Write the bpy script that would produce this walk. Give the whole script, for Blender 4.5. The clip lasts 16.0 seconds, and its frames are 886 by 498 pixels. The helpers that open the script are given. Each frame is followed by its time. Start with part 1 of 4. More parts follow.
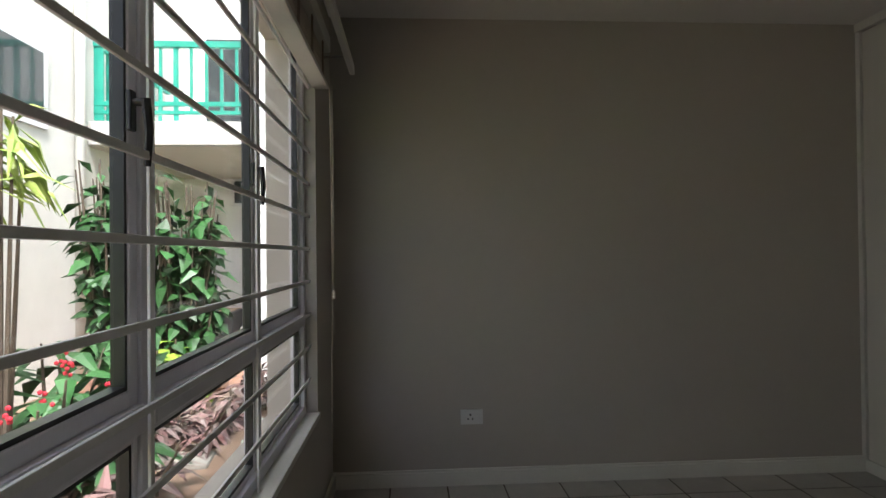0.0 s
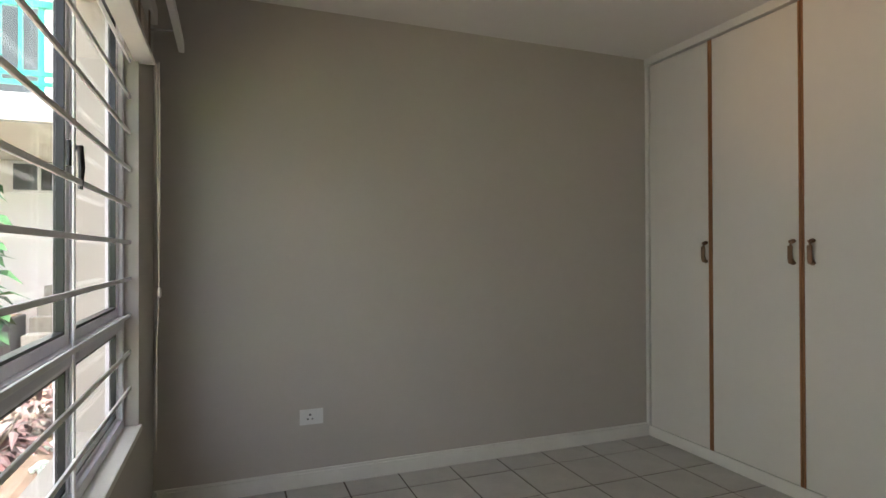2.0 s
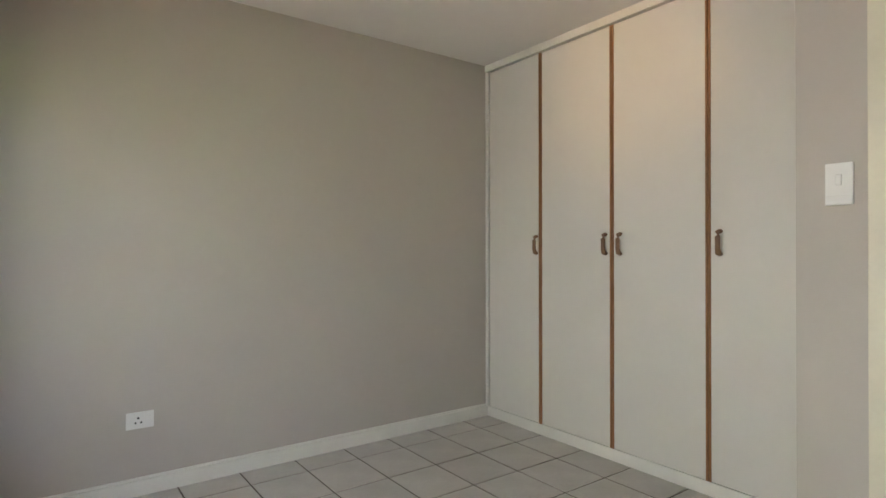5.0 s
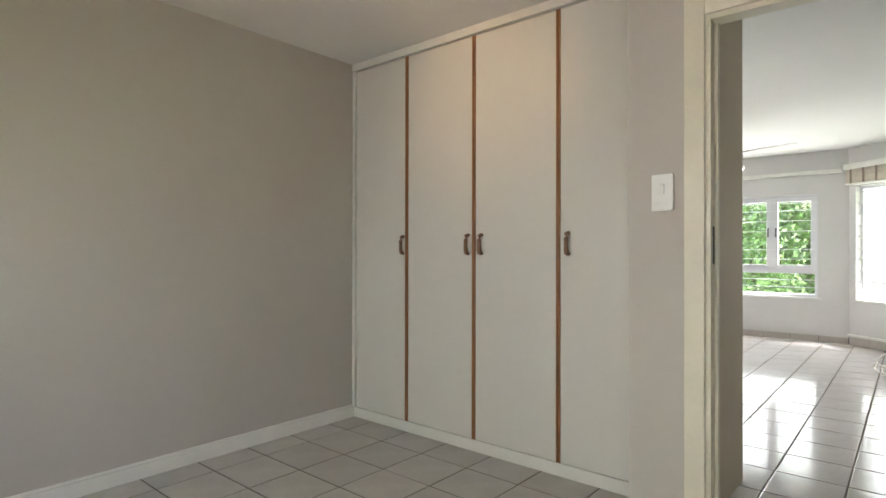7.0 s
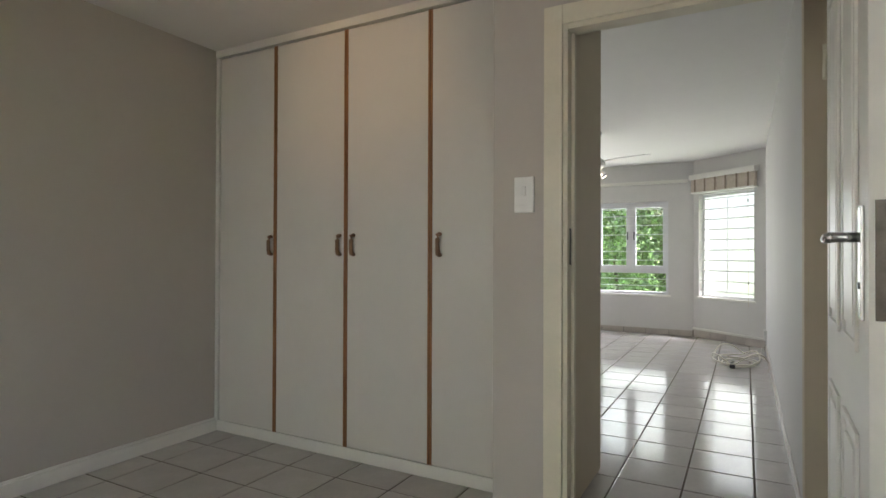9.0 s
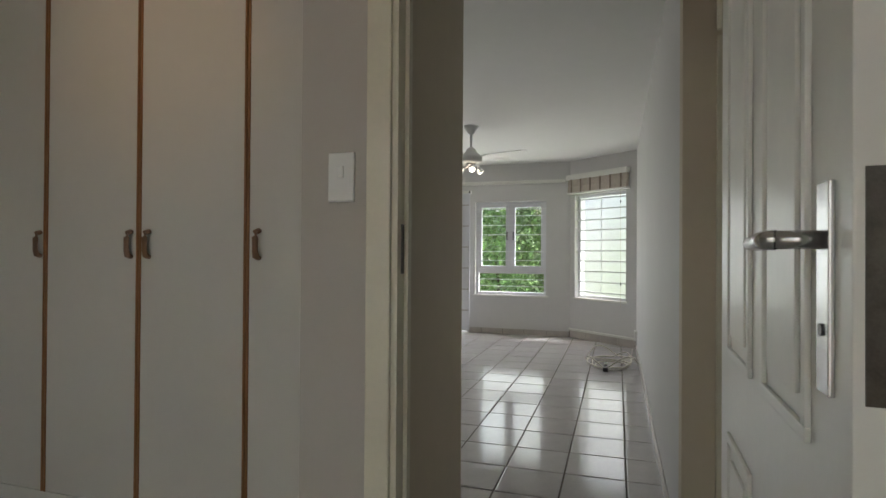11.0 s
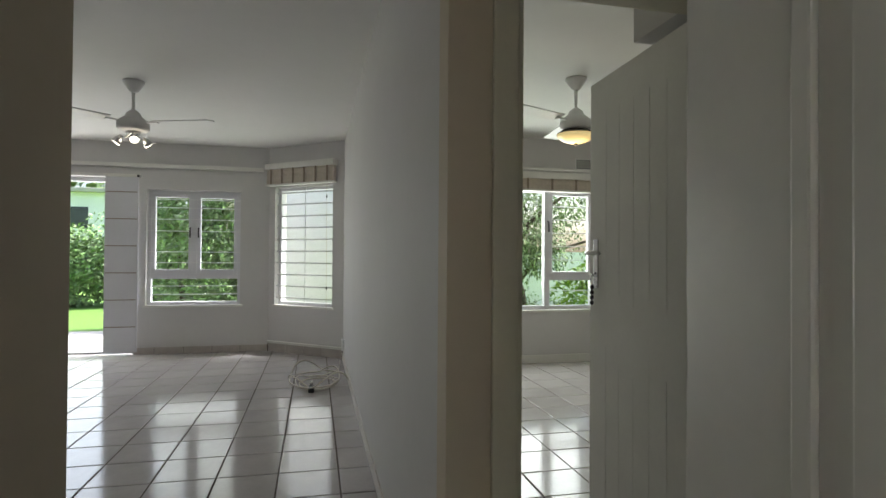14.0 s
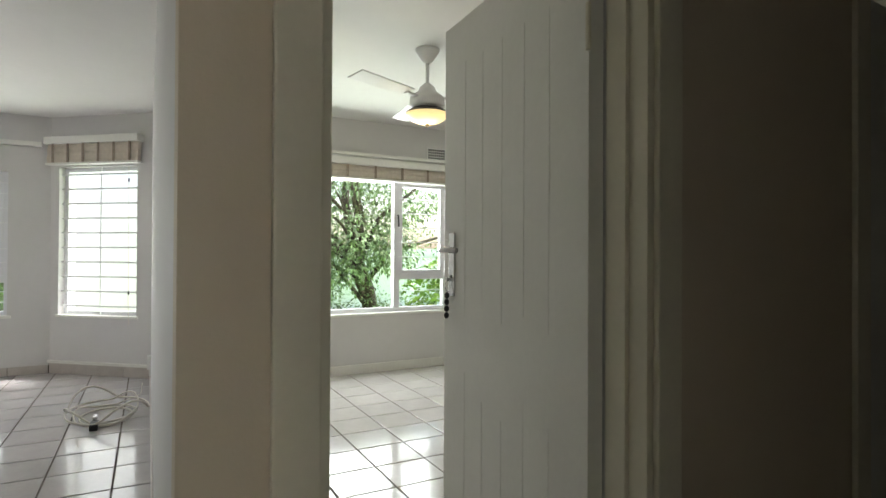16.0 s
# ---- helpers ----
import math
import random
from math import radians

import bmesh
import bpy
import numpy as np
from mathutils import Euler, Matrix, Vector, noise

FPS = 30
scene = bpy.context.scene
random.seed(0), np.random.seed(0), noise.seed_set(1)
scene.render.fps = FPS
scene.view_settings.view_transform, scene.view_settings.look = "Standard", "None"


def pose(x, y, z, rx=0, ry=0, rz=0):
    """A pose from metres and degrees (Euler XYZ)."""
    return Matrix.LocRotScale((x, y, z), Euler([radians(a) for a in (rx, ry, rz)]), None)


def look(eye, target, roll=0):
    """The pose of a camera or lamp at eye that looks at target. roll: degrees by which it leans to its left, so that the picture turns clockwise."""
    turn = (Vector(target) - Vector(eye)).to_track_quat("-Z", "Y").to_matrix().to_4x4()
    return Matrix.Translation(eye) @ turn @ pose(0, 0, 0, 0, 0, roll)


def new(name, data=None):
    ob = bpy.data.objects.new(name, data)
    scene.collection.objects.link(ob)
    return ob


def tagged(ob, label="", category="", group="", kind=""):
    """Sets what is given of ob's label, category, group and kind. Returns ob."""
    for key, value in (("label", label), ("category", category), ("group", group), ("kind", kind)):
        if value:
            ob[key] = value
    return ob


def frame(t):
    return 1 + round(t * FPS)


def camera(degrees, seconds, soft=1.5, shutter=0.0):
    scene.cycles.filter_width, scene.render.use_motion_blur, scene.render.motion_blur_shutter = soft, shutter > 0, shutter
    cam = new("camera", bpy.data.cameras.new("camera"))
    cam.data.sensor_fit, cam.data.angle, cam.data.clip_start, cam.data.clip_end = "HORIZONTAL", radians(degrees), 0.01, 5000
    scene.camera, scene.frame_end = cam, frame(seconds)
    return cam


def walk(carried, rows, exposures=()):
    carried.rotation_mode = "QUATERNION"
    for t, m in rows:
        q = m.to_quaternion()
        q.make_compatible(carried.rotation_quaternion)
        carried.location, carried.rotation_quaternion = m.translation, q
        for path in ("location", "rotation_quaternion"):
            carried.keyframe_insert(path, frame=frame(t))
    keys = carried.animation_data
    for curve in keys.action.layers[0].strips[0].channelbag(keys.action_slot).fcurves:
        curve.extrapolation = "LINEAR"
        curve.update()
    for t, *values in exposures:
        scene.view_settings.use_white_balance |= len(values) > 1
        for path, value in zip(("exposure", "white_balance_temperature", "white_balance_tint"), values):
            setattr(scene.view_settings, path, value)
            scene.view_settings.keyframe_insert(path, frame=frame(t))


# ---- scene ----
cam = camera(77.2, 16.0)
PATH = [
    (0, (-0.316, -0.12, 1.233), (-0.198, 1.877, 1.252), -0.6),
    (0.5, (-0.375, -0.073, 1.244), (-0.065, 1.903, 1.247), -0.4),
    (1, (-0.341, -0.103, 1.247), (0.089, 1.85, 1.25), -0.4),
    (1.5, (-0.337, -0.139, 1.239), (0.223, 1.781, 1.25), -0.4),
    (2, (-0.397, -0.118, 1.219), (0.322, 1.748, 1.231), -0.2),
    (2.5, (-0.388, -0.143, 1.195), (0.406, 1.693, 1.208), -0.2),
    (3, (-0.401, -0.149, 1.182), (0.472, 1.65, 1.195), -0.2),
    (3.5, (-0.396, -0.164, 1.174), (0.535, 1.606, 1.19), -0.2),
    (4, (-0.397, -0.173, 1.179), (0.599, 1.561, 1.19), -0.1),
    (6.5, (-0.4, -0.187, 1.171), (1.057, 1.183, 1.181), -0.0),
    (7, (-0.402, -0.196, 1.171), (1.124, 1.097, 1.181), 0.1),
    (7.5, (-0.39, -0.205, 1.168), (1.211, 0.994, 1.182), 0.1),
    (8, (-0.373, -0.216, 1.175), (1.288, 0.897, 1.188), 0.1),
    (8.5, (-0.355, -0.222, 1.17), (1.36, 0.808, 1.184), 0.1),
    (9, (-0.303, -0.222, 1.169), (1.453, 0.735, 1.185), 0.2),
    (9.5, (-0.22, -0.225, 1.175), (1.575, 0.658, 1.189), 0.3),
    (12, (0.662, -0.167, 1.186), (2.633, 0.168, 1.202), 0.3),
    (12.5, (0.824, -0.132, 1.185), (2.818, 0.032, 1.203), 0.3),
    (13, (1.05, -0.123, 1.151), (3.049, -0.185, 1.178), 0.4),
    (13.5, (1.154, -0.108, 1.153), (3.134, -0.386, 1.182), 0.4),
    (14, (1.21, -0.126, 1.183), (3.159, -0.575, 1.208), 0.4),
    (14.5, (1.339, -0.136, 1.185), (3.236, -0.768, 1.213), 0.5),
    (15, (1.453, -0.203, 1.183), (3.28, -1.016, 1.211), 0.5),
    (15.5, (1.614, -0.305, 1.185), (3.392, -1.219, 1.211), 0.4),
    (16, (1.776, -0.413, 1.19), (3.542, -1.352, 1.205), 0.3),
]
EXPOSURES = [(0, 1.15), (0.5, 1.6), (1.5, 2.2), (2.5, 2.75), (3.5, 3.1), (4.2, 3.25), (7.0, 3.2), (8.5, 2.65), (9.0, 2.45), (9.7, 2.1), (12.0, 1.9), (13.0, 1.85), (14.0, 1.55), (15.0, 1.85), (16.0, 2.35)]
walk(cam, [(t, look(eye, target, roll)) for t, eye, target, roll in PATH], EXPOSURES)

# ---- world and light ----
world = bpy.data.worlds.new("sky")
scene.world = world
world.use_nodes = True
wn = world.node_tree
sky = wn.nodes.new("ShaderNodeTexSky")
sky.sky_type = "NISHITA"
sky.sun_disc = False
sky.sun_elevation, sky.sun_rotation = radians(58), radians(158)
sky.air_density, sky.dust_density = 1.0, 4.0
wn.links.new(sky.outputs[0], wn.nodes["Background"].inputs[0])
wn.nodes["Background"].inputs[1].default_value = 0.15


def lamp(name, kind, m, energy, colour, **kw):
    d = bpy.data.lights.new(name, kind)
    d.energy, d.color = energy, colour
    for k, v in kw.items():
        if k == "size": d.size = v
        elif k == "size_y": d.size_y = v
        elif k == "angle": d.angle = v
        elif k == "radius": d.shadow_soft_size = v
        elif k == "spot": d.spot_size = v
        elif k == "blend": d.spot_blend = v
    if kind == "AREA":
        d.shape = "RECTANGLE"
    ob = new(name, d)
    ob.matrix_world = m
    return ob


SUN_DIR = Vector((math.sin(radians(158)) * math.cos(radians(58)), math.cos(radians(158)) * math.cos(radians(58)), math.sin(radians(58))))
lamp("sun", "SUN", look(SUN_DIR * 30, (0, 0, 0)), 4.0, (0.97, 0.98, 1.0), angle=radians(12))
# the sky's light in the window openings
lamp("window_light_bedroom", "AREA", look((-1.0, 0.85, 1.35), (3, 0.85, 1.0)), 0.30, (0.93, 0.97, 1.0), size=3.0, size_y=1.5)
lamp("window_light_living", "AREA", look((8.62, 1.25, 1.3), (4, 1.25, 1.1)), 3.0, (0.96, 0.99, 1.0), size=1.0, size_y=1.4)
lamp("window_light_bay", "AREA", look((8.36, -0.15, 1.3), (4, 3.0, 1.1)), 1.8, (0.98, 0.99, 1.0), size=0.8, size_y=1.4)
lamp("glass_door_light", "AREA", look((8.62, 3.0, 1.1), (4, 3.0, 1.0)), 10.0, (0.97, 1.0, 1.0), size=1.9, size_y=2.0)
lamp("window_light_second_bedroom", "AREA", look((7.2, -2.3, 1.5), (3, -2.3, 1.2)), 15, (0.95, 1.0, 0.98), size=1.7, size_y=1.3)

# ---- materials ----


def mat(name, col, rough=0.6, metal=0.0, var=0.06, scale=6.0, bump=0.0, bscale=60.0, spec=0.5, rand=0.0, alt=None, coat=0.0, emit=0.0, trans=0.0, stretch=None):
    m = bpy.data.materials.new(name)
    m.use_nodes = True
    nt = m.node_tree
    b = nt.nodes["Principled BSDF"]
    b.inputs["Roughness"].default_value = rough
    b.inputs["Metallic"].default_value = metal
    b.inputs["Specular IOR Level"].default_value = spec
    b.inputs["Coat Weight"].default_value = coat
    b.inputs["Transmission Weight"].default_value = trans
    tc = nt.nodes.new("ShaderNodeTexCoord")
    src = tc.outputs["Object"]
    if stretch:
        mp = nt.nodes.new("ShaderNodeMapping")
        mp.inputs["Scale"].default_value = stretch
        nt.links.new(src, mp.inputs[0])
        src = mp.outputs[0]
    n1 = nt.nodes.new("ShaderNodeTexNoise")
    n1.inputs["Scale"].default_value, n1.inputs["Detail"].default_value = scale, 6
    n2 = nt.nodes.new("ShaderNodeTexNoise")
    n2.inputs["Scale"].default_value, n2.inputs["Detail"].default_value = scale * 9, 4
    nt.links.new(src, n1.inputs[0])
    nt.links.new(src, n2.inputs[0])
    add = nt.nodes.new("ShaderNodeMath")
    add.operation = "MULTIPLY_ADD"
    add.inputs[1].default_value = 0.4
    nt.links.new(n2.outputs[0], add.inputs[0])
    nt.links.new(n1.outputs[0], add.inputs[2])
    ramp = nt.nodes.new("ShaderNodeValToRGB")
    lo = alt if alt else tuple(c * (1 - var) for c in col)
    hi = tuple(min(1, c * (1 + var * 0.6)) for c in col)
    ramp.color_ramp.elements[0].position, ramp.color_ramp.elements[1].position = 0.45, 0.95
    ramp.color_ramp.elements[0].color, ramp.color_ramp.elements[1].color = (*lo, 1), (*hi, 1)
    nt.links.new(add.outputs[0], ramp.inputs[0])
    out = ramp.outputs[0]
    if rand:
        info = nt.nodes.new("ShaderNodeObjectInfo")
        geo = nt.nodes.new("ShaderNodeNewGeometry")
        s = nt.nodes.new("ShaderNodeMath")
        s.operation = "ADD"
        nt.links.new(info.outputs["Random"], s.inputs[0])
        nt.links.new(geo.outputs["Random Per Island"], s.inputs[1])
        fr = nt.nodes.new("ShaderNodeMath")
        fr.operation = "FRACT"
        nt.links.new(s.outputs[0], fr.inputs[0])
        mr = nt.nodes.new("ShaderNodeMapRange")
        mr.inputs["To Min"].default_value, mr.inputs["To Max"].default_value = 1 - rand, 1 + rand
        nt.links.new(fr.outputs[0], mr.inputs[0])
        hs = nt.nodes.new("ShaderNodeHueSaturation")
        nt.links.new(mr.outputs[0], hs.inputs["Value"])
        nt.links.new(out, hs.inputs["Color"])
        out = hs.outputs[0]
    nt.links.new(out, b.inputs["Base Color"])
    rr = nt.nodes.new("ShaderNodeMapRange")
    rr.inputs["To Min"].default_value, rr.inputs["To Max"].default_value = max(0.02, rough * 0.85), min(1, rough * 1.15)
    nt.links.new(n1.outputs[0], rr.inputs[0])
    nt.links.new(rr.outputs[0], b.inputs["Roughness"])
    if bump:
        bn = nt.nodes.new("ShaderNodeTexNoise")
        bn.inputs["Scale"].default_value, bn.inputs["Detail"].default_value = bscale, 5
        nt.links.new(src, bn.inputs[0])
        bp = nt.nodes.new("ShaderNodeBump")
        bp.inputs["Strength"].default_value, bp.inputs["Distance"].default_value = bump, 0.004
        nt.links.new(bn.outputs[0], bp.inputs["Height"])
        nt.links.new(bp.outputs[0], b.inputs["Normal"])
    if emit:
        b.inputs["Emission Color"].default_value = (*col, 1)
        b.inputs["Emission Strength"].default_value = emit
    return m


M_WALL = mat("grey_wall_paint", (0.51, 0.475, 0.43), 0.75, bump=0.12, bscale=120, var=0.04, scale=1.5)
M_WALL_PALE = mat("pale_wall_paint", (0.66, 0.645, 0.63), 0.7, bump=0.12, bscale=120, var=0.04, scale=1.5)
M_WALL_BEIGE = mat("beige_lobby_paint", (0.62, 0.54, 0.42), 0.7, bump=0.12, bscale=120, var=0.05, scale=1.5)
M_CEIL = mat("ceiling_paint", (0.78, 0.77, 0.74), 0.8, bump=0.1, bscale=90, var=0.03, scale=1.2)
M_WHITE = mat("white_gloss_paint", (0.78, 0.77, 0.72), 0.32, bump=0.05, bscale=40, var=0.05)
M_CREAM = mat("cream_frame_paint", (0.72, 0.68, 0.55), 0.4, bump=0.06, bscale=50, var=0.07)
M_LAMINATE = mat("wardrobe_laminate", (0.72, 0.70, 0.65), 0.42, bump=0.04, bscale=200, var=0.03, scale=2)
M_WOOD = mat("varnished_edge_wood", (0.33, 0.15, 0.06), 0.4, var=0.3, scale=10, bump=0.15, bscale=80, stretch=(6, 6, 0.6))
M_WOOD_DK = mat("handle_wood", (0.24, 0.13, 0.07), 0.38, var=0.25, scale=16, bump=0.1, stretch=(4, 4, 0.8))
M_TILE = mat("glazed_floor_tile", (0.55, 0.52, 0.505), 0.12, var=0.1, scale=5, bump=0.05, bscale=25, rand=0.05)
M_TILE_B = mat("glazed_bedroom_tile", (0.47, 0.45, 0.42), 0.3, var=0.14, scale=6, bump=0.05, bscale=25, rand=0.05)
M_GROUT = mat("dark_grout", (0.10, 0.075, 0.06), 0.9, var=0.3, scale=20)
M_GROUT_LIGHT = mat("wall_base_tile", (0.52, 0.47, 0.43), 0.3, var=0.12, scale=9, rand=0.06)
M_ALU = mat("white_window_frame", (0.74, 0.74, 0.76), 0.35, var=0.04, bump=0.03)
M_ALU_GREY = mat("grey_window_frame", (0.76, 0.75, 0.80), 0.4, var=0.06, bump=0.03)
M_BAR = mat("white_burglar_bar", (0.82, 0.82, 0.82), 0.35, var=0.08, scale=20)
M_BLACK = mat("black_plastic", (0.02, 0.02, 0.022), 0.35, var=0.2)
M_CHROME = mat("brushed_chrome", (0.62, 0.62, 0.62), 0.25, metal=1.0, var=0.1, scale=30)
M_BRASS = mat("worn_strike_metal", (0.13, 0.12, 0.105), 0.4, metal=1.0, var=0.3, scale=40)
M_BLIND = mat("cream_blind_cloth", (0.60, 0.53, 0.45), 0.85, var=0.12, scale=30, bump=0.25, bscale=260)
M_BLIND_STRIPE = mat("brown_blind_stripe", (0.30, 0.24, 0.19), 0.85, var=0.15, scale=30, bump=0.2, bscale=260)
M_CORD = mat("cream_cord", (0.62, 0.56, 0.46), 0.8, var=0.1, scale=80)
M_PLASTIC = mat("white_plastic", (0.76, 0.76, 0.74), 0.35, var=0.03)
M_CABLE = mat("cream_cable", (0.62, 0.58, 0.5), 0.5, var=0.08, scale=20)
M_FANW = mat("white_fan_enamel", (0.74, 0.73, 0.71), 0.35, var=0.05)
M_SHUTTER = mat("white_shutter_panel", (0.70, 0.70, 0.73), 0.5, var=0.04, scale=3)
M_BULB = mat("lit_lamp_face", (1.0, 0.93, 0.78), 0.4, emit=1.6, var=0.0)
M_BOWL = mat("lit_glass_bowl", (1.0, 0.78, 0.36), 0.3, emit=0.16, var=0.0)
M_RENDER = mat("cream_facade_plaster", (0.66, 0.65, 0.61), 0.9, var=0.1, scale=1.2, bump=0.3, bscale=60)
M_RENDER_W = mat("white_facade_plaster", (0.8, 0.8, 0.79), 0.9, var=0.06, scale=1.2, bump=0.3, bscale=60)
M_SOFFIT = mat("soffit_roof_grey", (0.42, 0.40, 0.36), 0.9, var=0.1, scale=2, bump=0.2)
M_GREEN_PAINT = mat("turquoise_rail_paint", (0.03, 0.36, 0.27), 0.4, var=0.15, scale=8)
M_DARKGLASS = mat("dark_window_glass", (0.05, 0.06, 0.065), 0.08, var=0.3, scale=3)
M_GRASS = mat("lawn_green", (0.12, 0.24, 0.035), 0.9, var=0.4, scale=14, bump=0.6, bscale=200)
M_SOIL = mat("garden_soil", (0.27, 0.18, 0.125), 0.95, var=0.4, scale=9, bump=0.8, bscale=50)
M_STONE = mat("pale_garden_stone", (0.34, 0.32, 0.28), 0.9, var=0.25, scale=9, bump=0.5, bscale=40)
M_PAVE = mat("patio_paving", (0.60, 0.57, 0.52), 0.8, var=0.12, scale=4, bump=0.2)
M_BRICKP = mat("terracotta_paving", (0.42, 0.24, 0.17), 0.85, var=0.2, scale=8, bump=0.3)
M_BARK = mat("grey_brown_bark", (0.12, 0.09, 0.065), 0.9, var=0.4, scale=14, bump=0.9, bscale=40)
M_POT = mat("black_planter", (0.02, 0.02, 0.022), 0.5, var=0.3)


def leafmat(name, a, b, rand=0.45):
    m = mat(name, a, 0.45, var=0.3, scale=7, alt=b, rand=rand, trans=0.0)
    m.node_tree.nodes["Principled BSDF"].inputs["Subsurface Weight"].default_value = 0.0
    return m


M_LEAF = leafmat("hedge_leaf", (0.22, 0.36, 0.10), (0.12, 0.23, 0.06))
M_LEAF_TREE = leafmat("tree_leaf", (0.26, 0.34, 0.15), (0.14, 0.21, 0.08))
M_LEAF_DARK = leafmat("broad_dark_leaf", (0.035, 0.12, 0.03), (0.02, 0.07, 0.02))
M_LEAF_YEL = leafmat("yellow_green_leaf", (0.36, 0.42, 0.10), (0.16, 0.28, 0.05), 0.3)
M_LEAF_RED = leafmat("purple_red_leaf", (0.22, 0.10, 0.10), (0.11, 0.11, 0.09), 0.5)
M_LEAF_BRIGHT = leafmat("bright_lime_leaf", (0.3, 0.42, 0.05), (0.16, 0.3, 0.04), 0.3)
M_FLOWER = mat("red_flower", (0.55, 0.03, 0.05), 0.6, var=0.3)
M_SUCC = mat("pale_succulent", (0.52, 0.60, 0.53), 0.7, var=0.2, scale=20)


def glass():
    m = bpy.data.materials.new("clear_window_glass")
    m.use_nodes = True
    nt = m.node_tree
    nt.nodes.clear()
    o = nt.nodes.new("ShaderNodeOutputMaterial")
    tr = nt.nodes.new("ShaderNodeBsdfTransparent")
    gl = nt.nodes.new("ShaderNodeBsdfGlossy")
    gl.inputs["Roughness"].default_value = 0.02
    mx = nt.nodes.new("ShaderNodeMixShader")
    lw = nt.nodes.new("ShaderNodeLayerWeight")
    pw = nt.nodes.new("ShaderNodeMath")
    pw.operation = "POWER"
    pw.inputs[1].default_value = 4.5
    ml = nt.nodes.new("ShaderNodeMath")
    ml.operation = "MULTIPLY_ADD"
    ml.inputs[1].default_value, ml.inputs[2].default_value = 0.4, 0.02
    nt.links.new(lw.outputs["Facing"], pw.inputs[0])
    nt.links.new(pw.outputs[0], ml.inputs[0])
    nt.links.new(ml.outputs[0], mx.inputs[0])
    nt.links.new(tr.outputs[0], mx.inputs[1])
    nt.links.new(gl.outputs[0], mx.inputs[2])
    nt.links.new(mx.outputs[0], o.inputs[0])
    return m


M_GLASS = glass()

# ---- mesh helpers ----


def mesh_of(bm, name, material):
    me = bpy.data.meshes.new(name)
    bm.to_mesh(me)
    bm.free()
    for m in material if isinstance(material, (list, tuple)) else [material]:
        me.materials.append(m)
    return me


def part(name, bm, material, parent=None, label="", smooth=False):
    me = mesh_of(bm, name, material)
    if smooth:
        for p in me.polygons:
            p.use_smooth = True
    ob = new(name, me)
    if parent is not None:
        ob.parent = parent
    if label:
        tagged(ob, label)
    return ob


def thing(name, label, category, m=None, group="", kind=""):
    ob = new(name)
    if m is not None:
        ob.matrix_basis = m
    return tagged(ob, label, category, group, kind)


def box(bm, x0, x1, y0, y1, z0, z1, bevel=0.0, mi=0):
    g = bmesh.ops.create_cube(bm, size=1.0)
    vs = g["verts"]
    for v in vs:
        v.co = Vector((x0 + (v.co.x + 0.5) * (x1 - x0), y0 + (v.co.y + 0.5) * (y1 - y0), z0 + (v.co.z + 0.5) * (z1 - z0)))
    fs = {f for v in vs for f in v.link_faces}
    for f in fs:
        f.material_index = mi
    if bevel:
        es = list({e for v in vs for e in v.link_edges})
        bmesh.ops.bevel(bm, geom=es, offset=bevel, segments=2, affect="EDGES", profile=0.6)
    return bm


def bx(*a, bevel=0.0):
    return box(bmesh.new(), *a, bevel=bevel)


def tube(bm, pts, r, seg=8, closed=False):
    """A round bar along a line of points; r may be a list."""
    n = len(pts)
    rings = []
    up = Vector((0, 0, 1))
    for i, p in enumerate(pts):
        p = Vector(p)
        a = Vector(pts[(i - 1) % n] if closed else pts[max(i - 1, 0)])
        b = Vector(pts[(i + 1) % n] if closed else pts[min(i + 1, n - 1)])
        d = (b - a).normalized()
        s = d.cross(up if abs(d.z) < 0.95 else Vector((1, 0, 0))).normalized()
        t = s.cross(d)
        rad = r[i] if isinstance(r, (list, tuple)) else r
        rings.append([bm.verts.new(p + (s * math.cos(q) + t * math.sin(q)) * rad) for q in [2 * math.pi * k / seg for k in range(seg)]])
    for i in range(n if closed else n - 1):
        A, B = rings[i], rings[(i + 1) % n]
        for k in range(seg):
            bm.faces.new((A[k], A[(k + 1) % seg], B[(k + 1) % seg], B[k]))
    if not closed:
        bm.faces.new(rings[0][::-1])
        bm.faces.new(rings[-1])
    return bm


def lathe(bm, prof, seg=28, cx=0, cy=0):
    """A turned shape from (radius, z) pairs."""
    rings = [[bm.verts.new((cx + r * math.cos(2 * math.pi * k / seg), cy + r * math.sin(2 * math.pi * k / seg), z)) for k in range(seg)] for r, z in prof]
    for A, B in zip(rings, rings[1:]):
        for k in range(seg):
            bm.faces.new((A[k], A[(k + 1) % seg], B[(k + 1) % seg], B[k]))
    bm.faces.new(rings[0][::-1])
    bm.faces.new(rings[-1])
    bmesh.ops.recalc_face_normals(bm, faces=bm.faces)
    return bm


def structure(name, bm, material, label, category):
    return tagged(part(name, bm, material), label, category, kind="structure")


# ---- plan ----
H = 2.50
XW, YF, XR = -0.735, 2.85, 2.20          # bedroom: window wall, far wall, wardrobe front
XD = 1.63                               # bedroom face of the wall with the door
XD2 = 1.70
JL, JR = 0.352, -0.555                  # door opening
HEAD = 1.99
HEAD2 = 1.93
YP = 0.475                               # passage wall, wardrobe side
YR = -0.445                             # passage wall, long side
X2 = 2.55                               # wall with the second door
XL, XB2 = 8.38, 7.00                    # living room and second bedroom end walls
YB = -1.5                               # bedroom back wall
YL = 4.6
W0, W1, WZ0, WZ1 = -0.75, 2.39, 0.53, 2.20   # bedroom window opening


